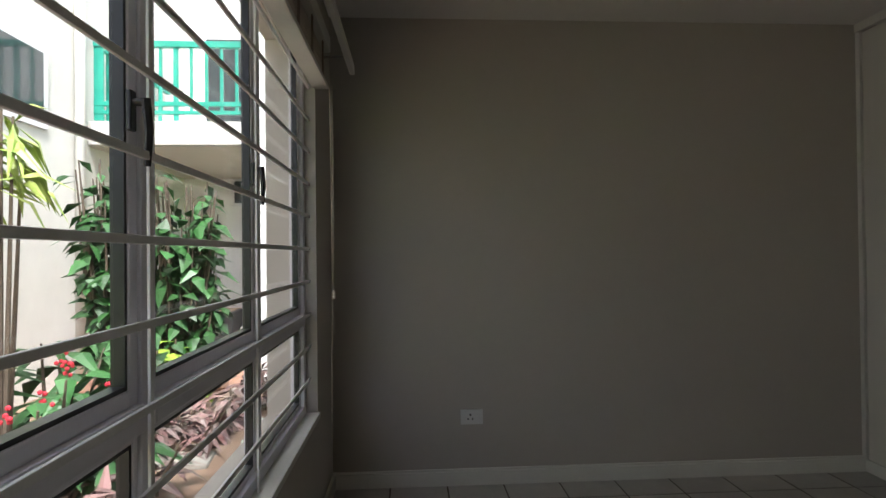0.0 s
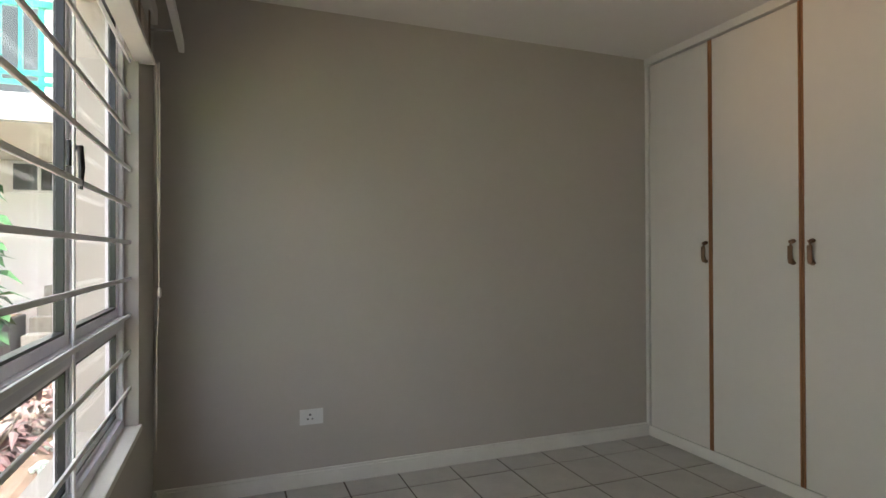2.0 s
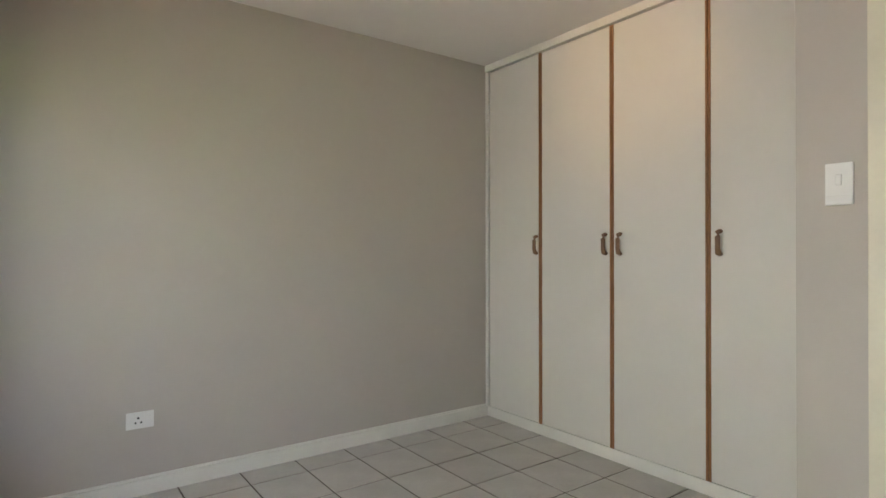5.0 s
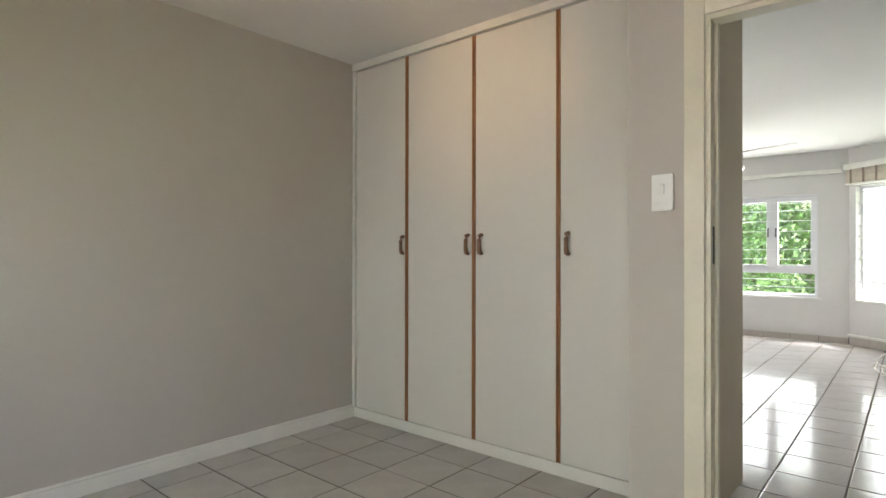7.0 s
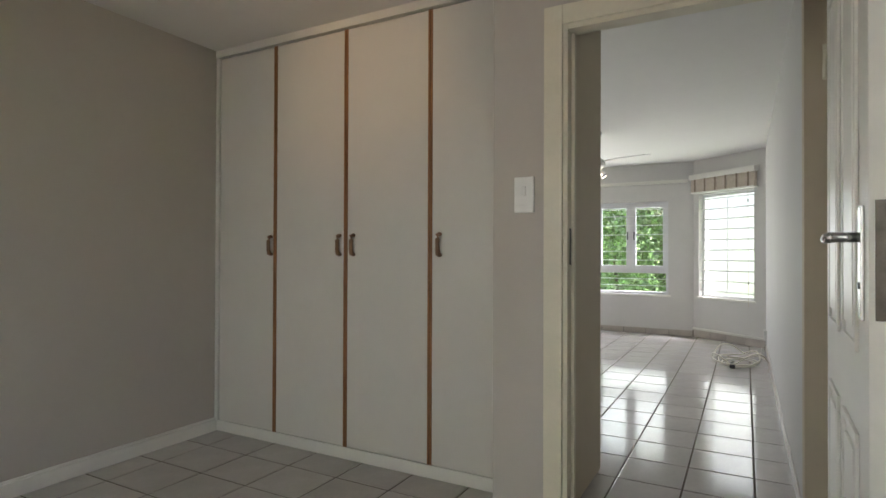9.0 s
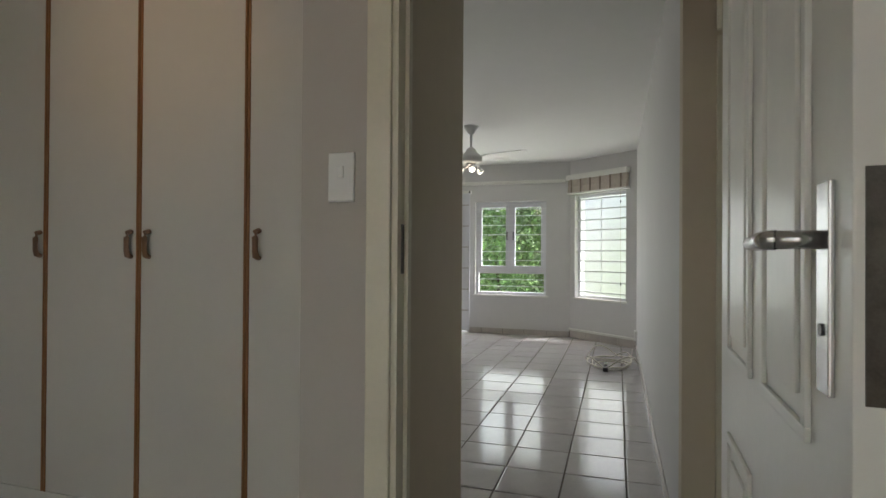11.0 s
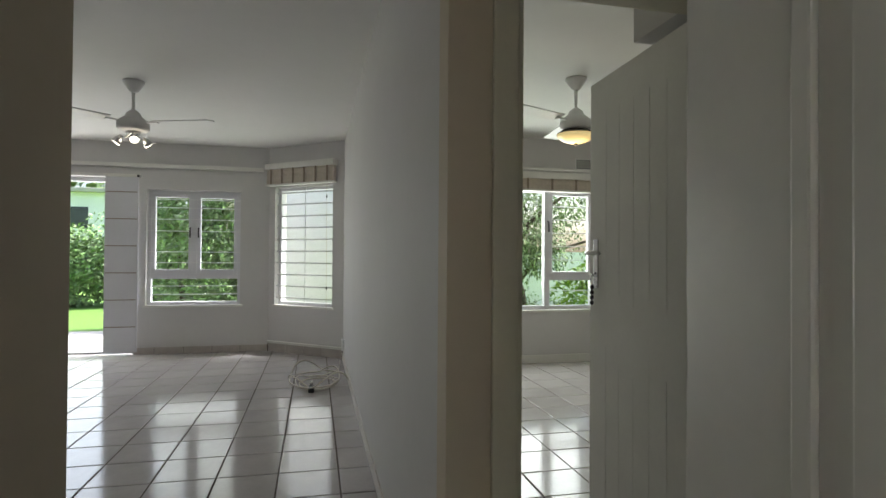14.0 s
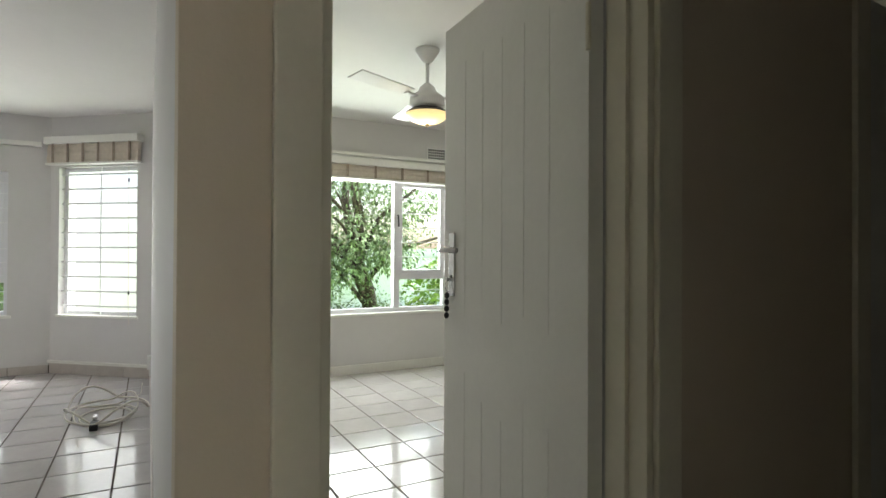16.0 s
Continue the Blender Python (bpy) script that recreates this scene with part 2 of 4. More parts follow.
def wall_with_hole(name, axis, c0, c1, a0, a1, holes, material, label, z1=H):
    """A wall slab along an axis, with openings (a, b, z0, z1) through it."""
    bm = bmesh.new()

    def add(p, q, zl, zh):
        if q - p > 1e-4 and zh - zl > 1e-4:
            if axis == "y":
                box(bm, c0, c1, p, q, zl, zh)
            else:
                box(bm, p, q, c0, c1, zl, zh)
    x = a0
    for (p, q, zl, zh) in sorted(holes):
        add(x, p, 0, z1)
        add(p, q, 0, zl)
        add(p, q, zh, z1)
        x = q
    add(x, a1, 0, z1)
    return structure(name, bm, material, label, "wall")


wall_with_hole("wall_window", "y", XW - 0.22, XW, YB - 0.1, YF + 0.12, [(W0, W1, WZ0, WZ1)], M_WALL, "warm grey painted bedroom wall round a wide window")
wall_with_hole("wall_far", "x", YF, YF + 0.12, XW, 2.9, [], M_WALL, "plain warm grey painted bedroom wall with white skirting")
wall_with_hole("wall_back", "x", YB - 0.1, YB, XW, XD, [], M_WALL, "plain grey bedroom wall behind the door")
wall_with_hole("wall_door", "y", XD, XD2, -3.2, 0.615, [(JR, JL, 0, HEAD)], M_WALL, "grey painted wall with a doorway and a light switch")
wall_with_hole("wall_passage", "x", YP, 0.615, XD2, 2.78, [], M_WALL_BEIGE, "beige passage wall beside the built-in wardrobe")
wall_with_hole("wall_wardrobe_back", "y", 2.78, 2.9, 0.615, YF, [], M_WALL_PALE, "pale living room wall behind the wardrobe")
wall_with_hole("wall_living_side", "y", 2.78, 2.9, YF + 0.12, YL, [], M_WALL_PALE, "pale painted living room wall")
wall_with_hole("wall_living_north", "x", YL, YL + 0.15, 2.78, XL + 0.22, [], M_WALL_PALE, "pale painted living room wall")
wall_with_hole("wall_long", "x", YR - 0.11, YR, X2 + 0.1, 7.75, [], M_WALL_PALE, "long plain pale wall between living room and bedroom")
D2L, D2R = -0.622, -1.30
D3A, D3B = -2.74, -2.085
wall_with_hole("wall_second_door", "y", X2, X2 + 0.1, -4.6, YR, [(D3A, D3B, 0, HEAD2), (D2R, D2L, 0, HEAD2)], M_WALL_BEIGE, "brown-grey lobby wall with two doorways")
# unseen end wall, placed near and painted pale to bounce light into the lobby
wall_with_hole("wall_lobby_bounce", "x", -2.95, -2.85, XD2, X2, [], M_WALL_PALE, "unseen pale lobby end wall set close to bounce light")
BW0, BW1, BWZ0, BWZ1 = -3.27, -1.20, 0.585, 1.955
wall_with_hole("wall_second_bedroom_window", "y", XB2, XB2 + 0.22, -4.6, YR - 0.11, [(BW0, BW1, BWZ0, BWZ1)], M_WALL_PALE, "pale second bedroom wall below and round the window")
wall_with_hole("wall_second_bedroom_south", "x", -4.7, -4.6, X2, XB2 + 0.22, [], M_WALL_PALE, "pale second bedroom side wall")
LW0, LW1, LZ0, LZ1 = 0.765, 1.82, 0.570, 1.948
SD0, SD1, SDZ = 1.94, 4.0, 2.08
wall_with_hole("wall_living_window", "y", XL, XL + 0.22, 0.43, YL, [(LW0, LW1, LZ0, LZ1), (SD0, SD1, 0, SDZ)], M_WALL_PALE, "pale living room wall with window and sliding door")

# slanted bay wall
BA, BB = Vector((XL, 0.43, 0)), Vector((7.66, YR, 0))
BAYLEN = (BB - BA).length
bdir = (BB - BA).normalized()
BAYM = Matrix.Translation(BA) @ Matrix.Rotation(math.atan2(bdir.y, bdir.x), 4, "Z")   # local x along the wall, +y outwards
BY0, BY1, BYZ0, BYZ1 = 0.095, 0.972, 0.57, 2.007
bm = bmesh.new()
for p in ((-0.12, BY0, 0, H), (BY1, BAYLEN + 0.15, 0, H), (BY0, BY1, 0, BYZ0), (BY0, BY1, BYZ1, H)):
    box(bm, p[0], p[1], 0, 0.2, p[2], p[3])
structure("wall_bay", bm, M_WALL_PALE, "slanted pale bay wall with a tall narrow window", "wall").matrix_basis = BAYM

structure("wall_second_bedroom_return", box(bx(X2 + 0.1, 2.96, -1.95, -1.325, 0, 1.94), X2 + 0.1, 2.96, -1.95, -1.215, 1.94, H), M_WALL_PALE, "short pale wall return and bulkhead behind the open door", "wall")
structure("ceiling", bx(XW - 0.2, XL + 0.25, -4.7, YL + 0.15, H, H + 0.12), M_CEIL, "plain white painted ceiling", "ceiling")


# ---- floors of tiles ----
TILE_MESH = {}


def tile_mesh(w, d, material):
    key = (round(w, 3), round(d, 3), material.name)
    if key not in TILE_MESH:
        bm = bmesh.new()
        lo = [bm.verts.new(c) for c in ((0, 0, -0.008), (w, 0, -0.008), (w, d, -0.008), (0, d, -0.008))]
        mid = [bm.verts.new(c) for c in ((0, 0, -0.0015), (w, 0, -0.0015), (w, d, -0.0015), (0, d, -0.0015))]
        e = 0.003
        top = [bm.verts.new(c) for c in ((e, e, 0), (w - e, e, 0), (w - e, d - e, 0), (e, d - e, 0))]
        for A, B in ((lo, mid), (mid, top)):
            for k in range(4):
                bm.faces.new((A[k], A[(k + 1) % 4], B[(k + 1) % 4], B[k]))
        bm.faces.new(top)
        TILE_MESH[key] = mesh_of(bm, "tile", material)
    return TILE_MESH[key]


def tiled_floor(name, x0, x1, y0, y1, ox, oy, px, py, material, label, skip=None):
    fl = structure(name, bx(x0, x1, y0, y1, -0.12, -0.004), M_GROUT, label, "floor")
    g = 0.009
    i0, i1 = math.floor((x0 - ox) / px), math.ceil((x1 - ox) / px)
    j0, j1 = math.floor((y0 - oy) / py), math.ceil((y1 - oy) / py)
    for i in range(i0, i1):
        for j in range(j0, j1):
            a, b = max(x0, ox + i * px + g / 2), min(x1, ox + (i + 1) * px - g / 2)
            c, d = max(y0, oy + j * py + g / 2), min(y1, oy + (j + 1) * py - g / 2)
            if b - a < 0.02 or d - c < 0.02 or (skip and skip((a + b) / 2, (c + d) / 2)):
                continue
            t = new("tile", tile_mesh(b - a, d - c, material))
            t.location = (a, c, 0.0004 * math.sin(i * 7.1 + j * 3.3))
            t.rotation_euler = (0.0007 * math.sin(i * 3 + j), 0.0007 * math.cos(i + 5 * j), 0)
            t.parent = fl
    return fl

# ---- windows ----


def bars_of(parent, x, y0, y1, zs, ys, z0, z1, r=0.0075):
    for z in zs:
        part("burglar_bar", bx(x - 0.004, x + 0.004, y0, y1, z - r, z + r, bevel=0.002), M_BAR, parent)
    for y in ys:
        part("upright_bar", bx(x - 0.010, x - 0.004, y - r, y + r, z0, z1, bevel=0.002), M_BAR, parent)


def lever(parent, x, y, z, side=-1):
    bm = bmesh.new()
    box(bm, x, x + 0.010, y - 0.010, y + 0.010, z - 0.02, z + 0.05, bevel=0.003)
    tube(bm, [(x + 0.010, y, z + 0.03), (x + 0.03, y, z + 0.03)], 0.007)
    tube(bm, [(x + 0.03, y, z + 0.036), (x + 0.034, y + 0.002, z - 0.02), (x + 0.03, y + 0.004, z - 0.08)], [0.008, 0.008, 0.006])
    bmesh.ops.recalc_face_normals(bm, faces=bm.faces)
    return part("window_handle", bm, M_BLACK, parent, "black lever handle")


def pane(parent, x, y0, y1, z0, z1):
    p = part("pane", bx(x - 0.003, x + 0.003, y0, y1, z0, z1), M_GLASS, parent)
    p.visible_shadow = False
    return p


def casement(parent, x, y0, y1, z0, z1, w=0.045, d=0.045, material=None, gasket=True):
    """An opening sash: four rails, a black gasket and its pane."""
    material = material or M_ALU
    bm = bmesh.new()
    for a in ((y0, y0 + w, z0, z1), (y1 - w, y1, z0, z1), (y0 + w, y1 - w, z0, z0 + w), (y0 + w, y1 - w, z1 - w, z1)):
        box(bm, x - d / 2, x + d / 2, *a, bevel=0.004)
    s = part("sash", bm, material, parent)
    if gasket:
        bm = bmesh.new()
        k = 0.008
        for a in ((y0 + w, y0 + w + k, z0 + w, z1 - w), (y1 - w - k, y1 - w, z0 + w, z1 - w), (y0 + w, y1 - w, z0 + w, z0 + w + k), (y0 + w, y1 - w, z1 - w - k, z1 - w)):
            box(bm, x - d / 2 + 0.004, x + d / 2 - 0.004, *a)
        part("gasket", bm, M_BLACK, s)
    pane(s, x, y0 + w, y1 - w, z0 + w, z1 - w)
    return s


# bedroom window
win = thing("window_1", "wide grey aluminium window with white burglar bars", "window", kind="structure")
xf = XW - 0.08
bm = bmesh.new()
fw = 0.04
MULL = [-0.69, 0.17, 0.915, 1.66, 2.30]
for a in ((W0, W0 + fw, WZ0, WZ1), (W1 - fw, W1, WZ0, WZ1), (W0 + fw, W1 - fw, WZ0, WZ0 + fw), (W0 + fw, W1 - fw, WZ1 - fw, WZ1)):
    box(bm, xf - 0.03, xf + 0.03, *a, bevel=0.004)
for y in MULL[1:-1]:
    box(bm, xf - 0.022, xf + 0.022, y - 0.02, y + 0.02, WZ0 + fw, WZ1 - fw, bevel=0.004)
part("window_frame", bm, M_ALU_GREY, win)
TR = 0.95
edges = [W0 + fw] + MULL[1:-1] + [W1 - fw]
for k in range(4):
    a = edges[k] + (0.02 if k else 0)
    b = edges[k + 1] - (0.02 if k < 3 else 0)
    part("transom", bx(xf - 0.03, xf + 0.03, a, b, TR - 0.025, TR + 0.025, bevel=0.004), M_ALU_GREY, win)
    s = casement(win, xf, a, b, TR + 0.025, WZ1 - fw, w=0.03, d=0.032, material=M_ALU_GREY)
    casement(win, xf, a, b, WZ0 + fw, TR - 0.025, w=0.016, d=0.03, material=M_ALU_GREY)
    if k in (1, 2):
        lever(win, xf + 0.018, b - 0.035, 1.47)
bars_of(win, XW - 0.030, W0, W1, [0.685 + 0.1445 * k for k in range(11)], [-0.48, 0.20, 0.884, 1.565], WZ0, WZ1)
part("window_sill", bx(XW - 0.055, XW + 0.012, W0 - 0.01, W1 + 0.012, WZ0 - 0.022, WZ0 + 0.004, bevel=0.004), M_WHITE, win, "white painted sill")


def roman_blind(name, m, width, drop, depth, label, n=6, proud=True):
    """A folded-up roman blind: headrail, cloth folds, stripes and a bottom batten; local x along it, y into the room."""
    t = thing(name, label, "blind", m)
    part("headrail", bx(-0.01, width + 0.01, 0, depth + 0.02, -0.04, 0.03, bevel=0.004), M_WHITE, t, "white wooden headrail")
    bm = bmesh.new()
    folds = 5
    for k in range(folds):
        z = -0.035 - drop * k / folds
        off = 0.006 * (k % 2)
        box(bm, 0.004, width - 0.004, 0.010 + 0.006 * k * 0.4, depth - 0.004 + off - 0.002 * (folds - k), z - drop / folds - 0.012, z, bevel=0.006)
    part("cloth", bm, M_BLIND, t)
    for k in range(n):
        x = width * (k + 0.5) / n
        part("stripe", bx(x - 0.012, x + 0.012, depth + 0.004, depth + 0.009, -0.035 - drop, -0.036, bevel=0.001), M_BLIND_STRIPE, t)
    part("batten", bx(0, width, 0.0, depth + 0.012, -0.05 - drop, -0.030 - drop, bevel=0.004), M_WHITE, t)
    return t


# ---- doors ----


def door_frame(name, m, width, depth, label, aw=0.062, HEAD=HEAD):
    """Frame round an opening that lies along local x from 0 to width, its wall from y=0 to depth."""
    t = thing(name, label, "door frame", m, kind="structure")
    for sx, a, b in ((0, -aw, 0.006), (1, width - 0.006, width + aw)):
        bm = bmesh.new()
        box(bm, a, b, -0.016, -0.001, 0, HEAD + aw, bevel=0.004)
        box(bm, a, b, depth + 0.001, depth + 0.016, 0, HEAD + aw, bevel=0.004)
        x0, x1 = (0.0, 0.022) if sx == 0 else (width - 0.022, width)
        box(bm, x0, x1, -0.001, depth + 0.001, 0, HEAD, bevel=0.002)
        x0, x1 = (0.022, 0.034) if sx == 0 else (width - 0.034, width - 0.022)
        box(bm, x0, x1, 0.045, depth, 0, HEAD, bevel=0.002)
        part("jamb", bm, M_CREAM, t)
    bm = bmesh.new()
    box(bm, 0.006, width - 0.006, -0.015, -0.001, HEAD - 0.006, HEAD + aw, bevel=0.004)
    box(bm, 0.006, width - 0.006, depth + 0.001, depth + 0.015, HEAD - 0.006, HEAD + aw, bevel=0.004)
    box(bm, 0.022, width - 0.022, -0.001, depth + 0.001, HEAD - 0.024, HEAD, bevel=0.002)
    part("head", bm, M_CREAM, t)
    return t


def lever_set(leaf, x, y, z, side, direction):
    """Chrome back plate, lever and key hole on one face of a leaf; side: +1 or -1 along y."""
    bm = box(bmesh.new(), x - 0.019, x + 0.019, min(y, y + side * 0.006), max(y, y + side * 0.006), z - 0.115, z + 0.085, bevel=0.002)
    p = part("back_plate", bm, M_CHROME, leaf, "brushed chrome back plate")
    bm = bmesh.new()
    tube(bm, [(x, y + side * 0.006, z + 0.03), (x, y + side * 0.045, z + 0.03)], 0.009)
    tube(bm, [(x, y + side * 0.045, z + 0.03), (x + direction * 0.03, y + side * 0.05, z + 0.03), (x + direction * 0.115, y + side * 0.047, z + 0.028)], [0.010, 0.010, 0.008])
    bmesh.ops.recalc_face_normals(bm, faces=bm.faces)
    part("lever", bm, M_CHROME, p, smooth=True)
    part("keyhole", lathe(bmesh.new(), [(0.006, -0.001), (0.006, 0.002)], 12), M_BLACK, p).matrix_basis = pose(x, y + side * 0.007, z - 0.055, 90)


def moulding(bm, x0, x1, z0, z1, y, side, w=0.016, h=0.007):
    """A raised frame of moulding on a leaf's face, and the field inside."""
    def slab(a, b, c, d, hh):
        box(bm, a, b, min(y, y + side * hh), max(y, y + side * hh), c, d, bevel=0.0022)
    slab(x0, x1, z0, z0 + w, h)
    slab(x0, x1, z1 - w, z1, h)
    slab(x0, x0 + w, z0 + w, z1 - w, h)
    slab(x1 - w, x1, z0 + w, z1 - w, h)
    k = 0.042
    slab(x0 + k, x1 - k, z0 + k, z1 - k, h * 0.9)


def door_leaf(name, m, width, height, label, panelled, side_levers=(1, -1), handle_z=1.17, keys=False):
    """A leaf hinged at local x=0, reaching to x=width, 40 mm thick from y=0 to 0.04."""
    t = thing(name, label, "door", m)
    leaf = part("leaf", bx(0, width, 0, 0.04, 0.006, height, bevel=0.002), M_WHITE, t)
    if panelled:
        cols = [(0.115, width / 2 - 0.045), (width / 2 + 0.045, width - 0.115)]
        rows = [(0.2, 0.84), (0.99, height - 0.12)]
        for a, b in cols:
            for c, d in rows:
                for yy, sd in ((0.0, -1), (0.04, 1)):
                    bm = bmesh.new()
                    moulding(bm, a, b, c, d, yy, sd)
                    part("panel", bm, M_WHITE, leaf)
    else:
        for k in range(5):
            x = 0.14 + k * (width - 0.28) / 4
            part("groove_strip", bx(x - 0.0025, x + 0.0025, 0.04, 0.0412, 0.12 + 0.03 * (k % 2), 0.78 + 0.05 * math.sin(k * 2), bevel=0.0005), M_WHITE, leaf)
            part("groove_strip", bx(x - 0.0025, x + 0.0025, 0.04, 0.0412, 1.0 + 0.03 * (k % 2), height - 0.14, bevel=0.0005), M_WHITE, leaf)
    for z in (0.22, height - 0.24):
        bm = tube(bmesh.new(), [(-0.004, 0.045, z - 0.05), (-0.004, 0.045, z + 0.05)], 0.006)
        part("hinge", bm, M_CREAM, t)
    for sd in side_levers:
        lever_set(leaf, width - 0.06, 0.04 if sd > 0 else 0.0, handle_z, sd, -1)
    part("latch_plate", bx(width, width + 0.002, 0.009, 0.031, handle_z - 0.11, handle_z + 0.09), M_BRASS, leaf, "worn steel latch plate")
    return t


# ---- ceiling fans ----


def fan(name, m, label, kind, spin):
    t = thing(name, label, "ceiling fan", m, group="ceiling fans")
    part("canopy", lathe(bmesh.new(), [(0.078, 0), (0.078, -0.012), (0.062, -0.035), (0.035, -0.075), (0.02, -0.09)]), M_FANW, t, smooth=True)
    part("down_rod", lathe(bmesh.new(), [(0.012, -0.088), (0.012, -0.24)], 14), M_FANW, t, smooth=True)
    part("motor", lathe(bmesh.new(), [(0.02, -0.22), (0.05, -0.245), (0.058, -0.27), (0.085, -0.29), (0.11, -0.31), (0.115, -0.33), (0.115, -0.365), (0.095, -0.38), (0.06, -0.385)]), M_FANW, t, smooth=True)
    for k in range(3):
        a = radians(spin + 120 * k)
        hub = Matrix.Rotation(a, 4, "Z")
        bm = box(bmesh.new(), 0.10, 0.20, -0.02, 0.02, -0.325, -0.315, bevel=0.003)
        arm = part("blade_arm", bm, M_FANW, t)
        arm.matrix_basis = hub
        bm = bmesh.new()
        box(bm, 0.18, 0.62, -0.055, 0.055, -0.004, 0.004, bevel=0.003)
        for v in bm.verts:
            if v.co.x > 0.5:
                v.co.y *= 1.12
        b = part("blade", bm, M_FANW, arm, smooth=False)
        b.matrix_basis = pose(0, 0, -0.312, 9, 0, 0)
    if kind == "spots":
        part("lamp_plate", lathe(bmesh.new(), [(0.05, -0.385), (0.05, -0.405), (0.02, -0.41)], 20), M_CHROME, t, smooth=True)
        for k in range(3):
            a = radians(200 + 120 * k)
            dx, dy = math.cos(a), math.sin(a)
            bm = tube(bmesh.new(), [(0.02 * dx, 0.02 * dy, -0.40), (0.06 * dx, 0.06 * dy, -0.43), (0.09 * dx, 0.09 * dy, -0.43)], 0.006)
            arm = part("spot_arm", bm, M_CHROME, t)
            bm = tube(bmesh.new(), [(0.085 * dx, 0.085 * dy, -0.415), (0.105 * dx, 0.105 * dy, -0.44), (0.125 * dx, 0.125 * dy, -0.465)], [0.014, 0.027, 0.034], 16)
            part("spot_head", bm, M_CHROME, arm, smooth=True)
            bm = tube(bmesh.new(), [(0.125 * dx, 0.125 * dy, -0.466), (0.129 * dx, 0.129 * dy, -0.470)], 0.030, 16)
            part("bulb", bm, M_BULB, arm, "lit round bulb")
    else:
        part("lamp_collar", lathe(bmesh.new(), [(0.10, -0.385), (0.135, -0.405), (0.14, -0.415)]), M_BRASS, t, smooth=True)
        part("glass_bowl", lathe(bmesh.new(), [(0.138, -0.415), (0.13, -0.435), (0.095, -0.462), (0.05, -0.477), (0.01, -0.481)]), M_BOWL, t, "glowing amber glass bowl", smooth=True)
        part("finial", lathe(bmesh.new(), [(0.012, -0.481), (0.012, -0.492), (0.004, -0.498)], 12), M_BRASS, t)
    return t


# ---- leaves ----


def leaf_cloud(points, size, aspect, droop, seed, cup=0.25):
    """A mesh of many small bent leaves at the given points (each a place and a facing)."""
    rng = random.Random(seed)
    vs, fs = [], []
    for p, n in points:
        L = size * rng.uniform(0.6, 1.35)
        w = L * aspect
        d = Vector((n.x + rng.uniform(-0.8, 0.8), n.y + rng.uniform(-0.8, 0.8), n.z * 0.5 + rng.uniform(-0.6, 0.6) - droop)).normalized()
        s = d.cross(Vector((rng.uniform(-0.4, 0.4), rng.uniform(-0.4, 0.4), 1))).normalized()
        u = s.cross(d)
        b = len(vs)
        mid = p + d * L * 0.5 + u * L * 0.08
        tip = p + d * L - u * L * cup
        vs += [p, mid + s * w * 0.5 - u * L * 0.04, tip, mid - s * w * 0.5 - u * L * 0.04, mid]
        fs += [(b, b + 1, b + 4), (b + 1, b + 2, b + 4), (b + 2, b + 3, b + 4), (b + 3, b, b + 4)]
    return vs, fs


def cloud_object(name, points, size, aspect, droop, seed, material, parent=None, label="", cup=0.25):
    vs, fs = leaf_cloud(points, size, aspect, droop, seed, cup)
    me = bpy.data.meshes.new(name)
    me.from_pydata([tuple(v) for v in vs], [], fs)
    me.materials.append(material)
    ob = new(name, me)
    if parent is not None:
        ob.parent = parent
    if label:
        tagged(ob, label)
    return ob


def clumps(rng, n, centres, spread):
    """Leaf places in uneven clumps round the given centres."""
    out = []
    for c, r, k in centres:
        for _ in range(int(n * k)):
            v = Vector((rng.gauss(0, 1), rng.gauss(0, 1), rng.gauss(0, 1))).normalized()
            rad = r * (rng.random() ** 0.35)
            p = Vector(c) + Vector((v.x * rad, v.y * rad, v.z * rad * 0.85))
            out.append((p, v))
    return out

# ================= bedroom =================
door_frame("door_frame_1", Matrix.Translation((XD, JR, 0)) @ Matrix.Rotation(radians(90), 4, "Z") @ Matrix.Diagonal((1, -1, 1, 1)), JL - JR, XD2 - XD, "cream painted steel door frame in the bedroom wall")
bm = bx(XD + 0.022, XD + 0.04, JL - 0.0245, JL - 0.021, 1.13, 1.26, bevel=0.001)
tagged(part("strike_plate", bm, M_BRASS), "worn metal strike plate set in the door frame", "strike plate")
door_leaf("door_1", pose(XD - 0.015, -0.468, 0, 0, 0, 178.0) @ Matrix.Diagonal((1, -1, 1, 1)), 0.775, 1.965, "open white panelled bedroom door with chrome lever handle", True)

WY = [2.82, 2.316, 1.770, 1.218, 0.655]
wardrobe = thing("wardrobe", "built-in white wardrobe with wooden edge strips and handles", "wardrobe", pose(0, 0, 0))
part("body", bx(XR + 0.02, 2.78, 0.615, YF, 0.07, 2.45), M_LAMINATE, wardrobe)
part("plinth", bx(XR + 0.004, XR + 0.02, 0.615, YF, 0, 0.068, bevel=0.002), M_WHITE, wardrobe)
part("cornice", bx(XR - 0.012, XR + 0.02, 0.615, YF, 2.452, H, bevel=0.003), M_WHITE, wardrobe)
part("side_filler", bx(XR - 0.006, XR + 0.02, 2.822, YF, 0.07, 2.45, bevel=0.002), M_WHITE, wardrobe)


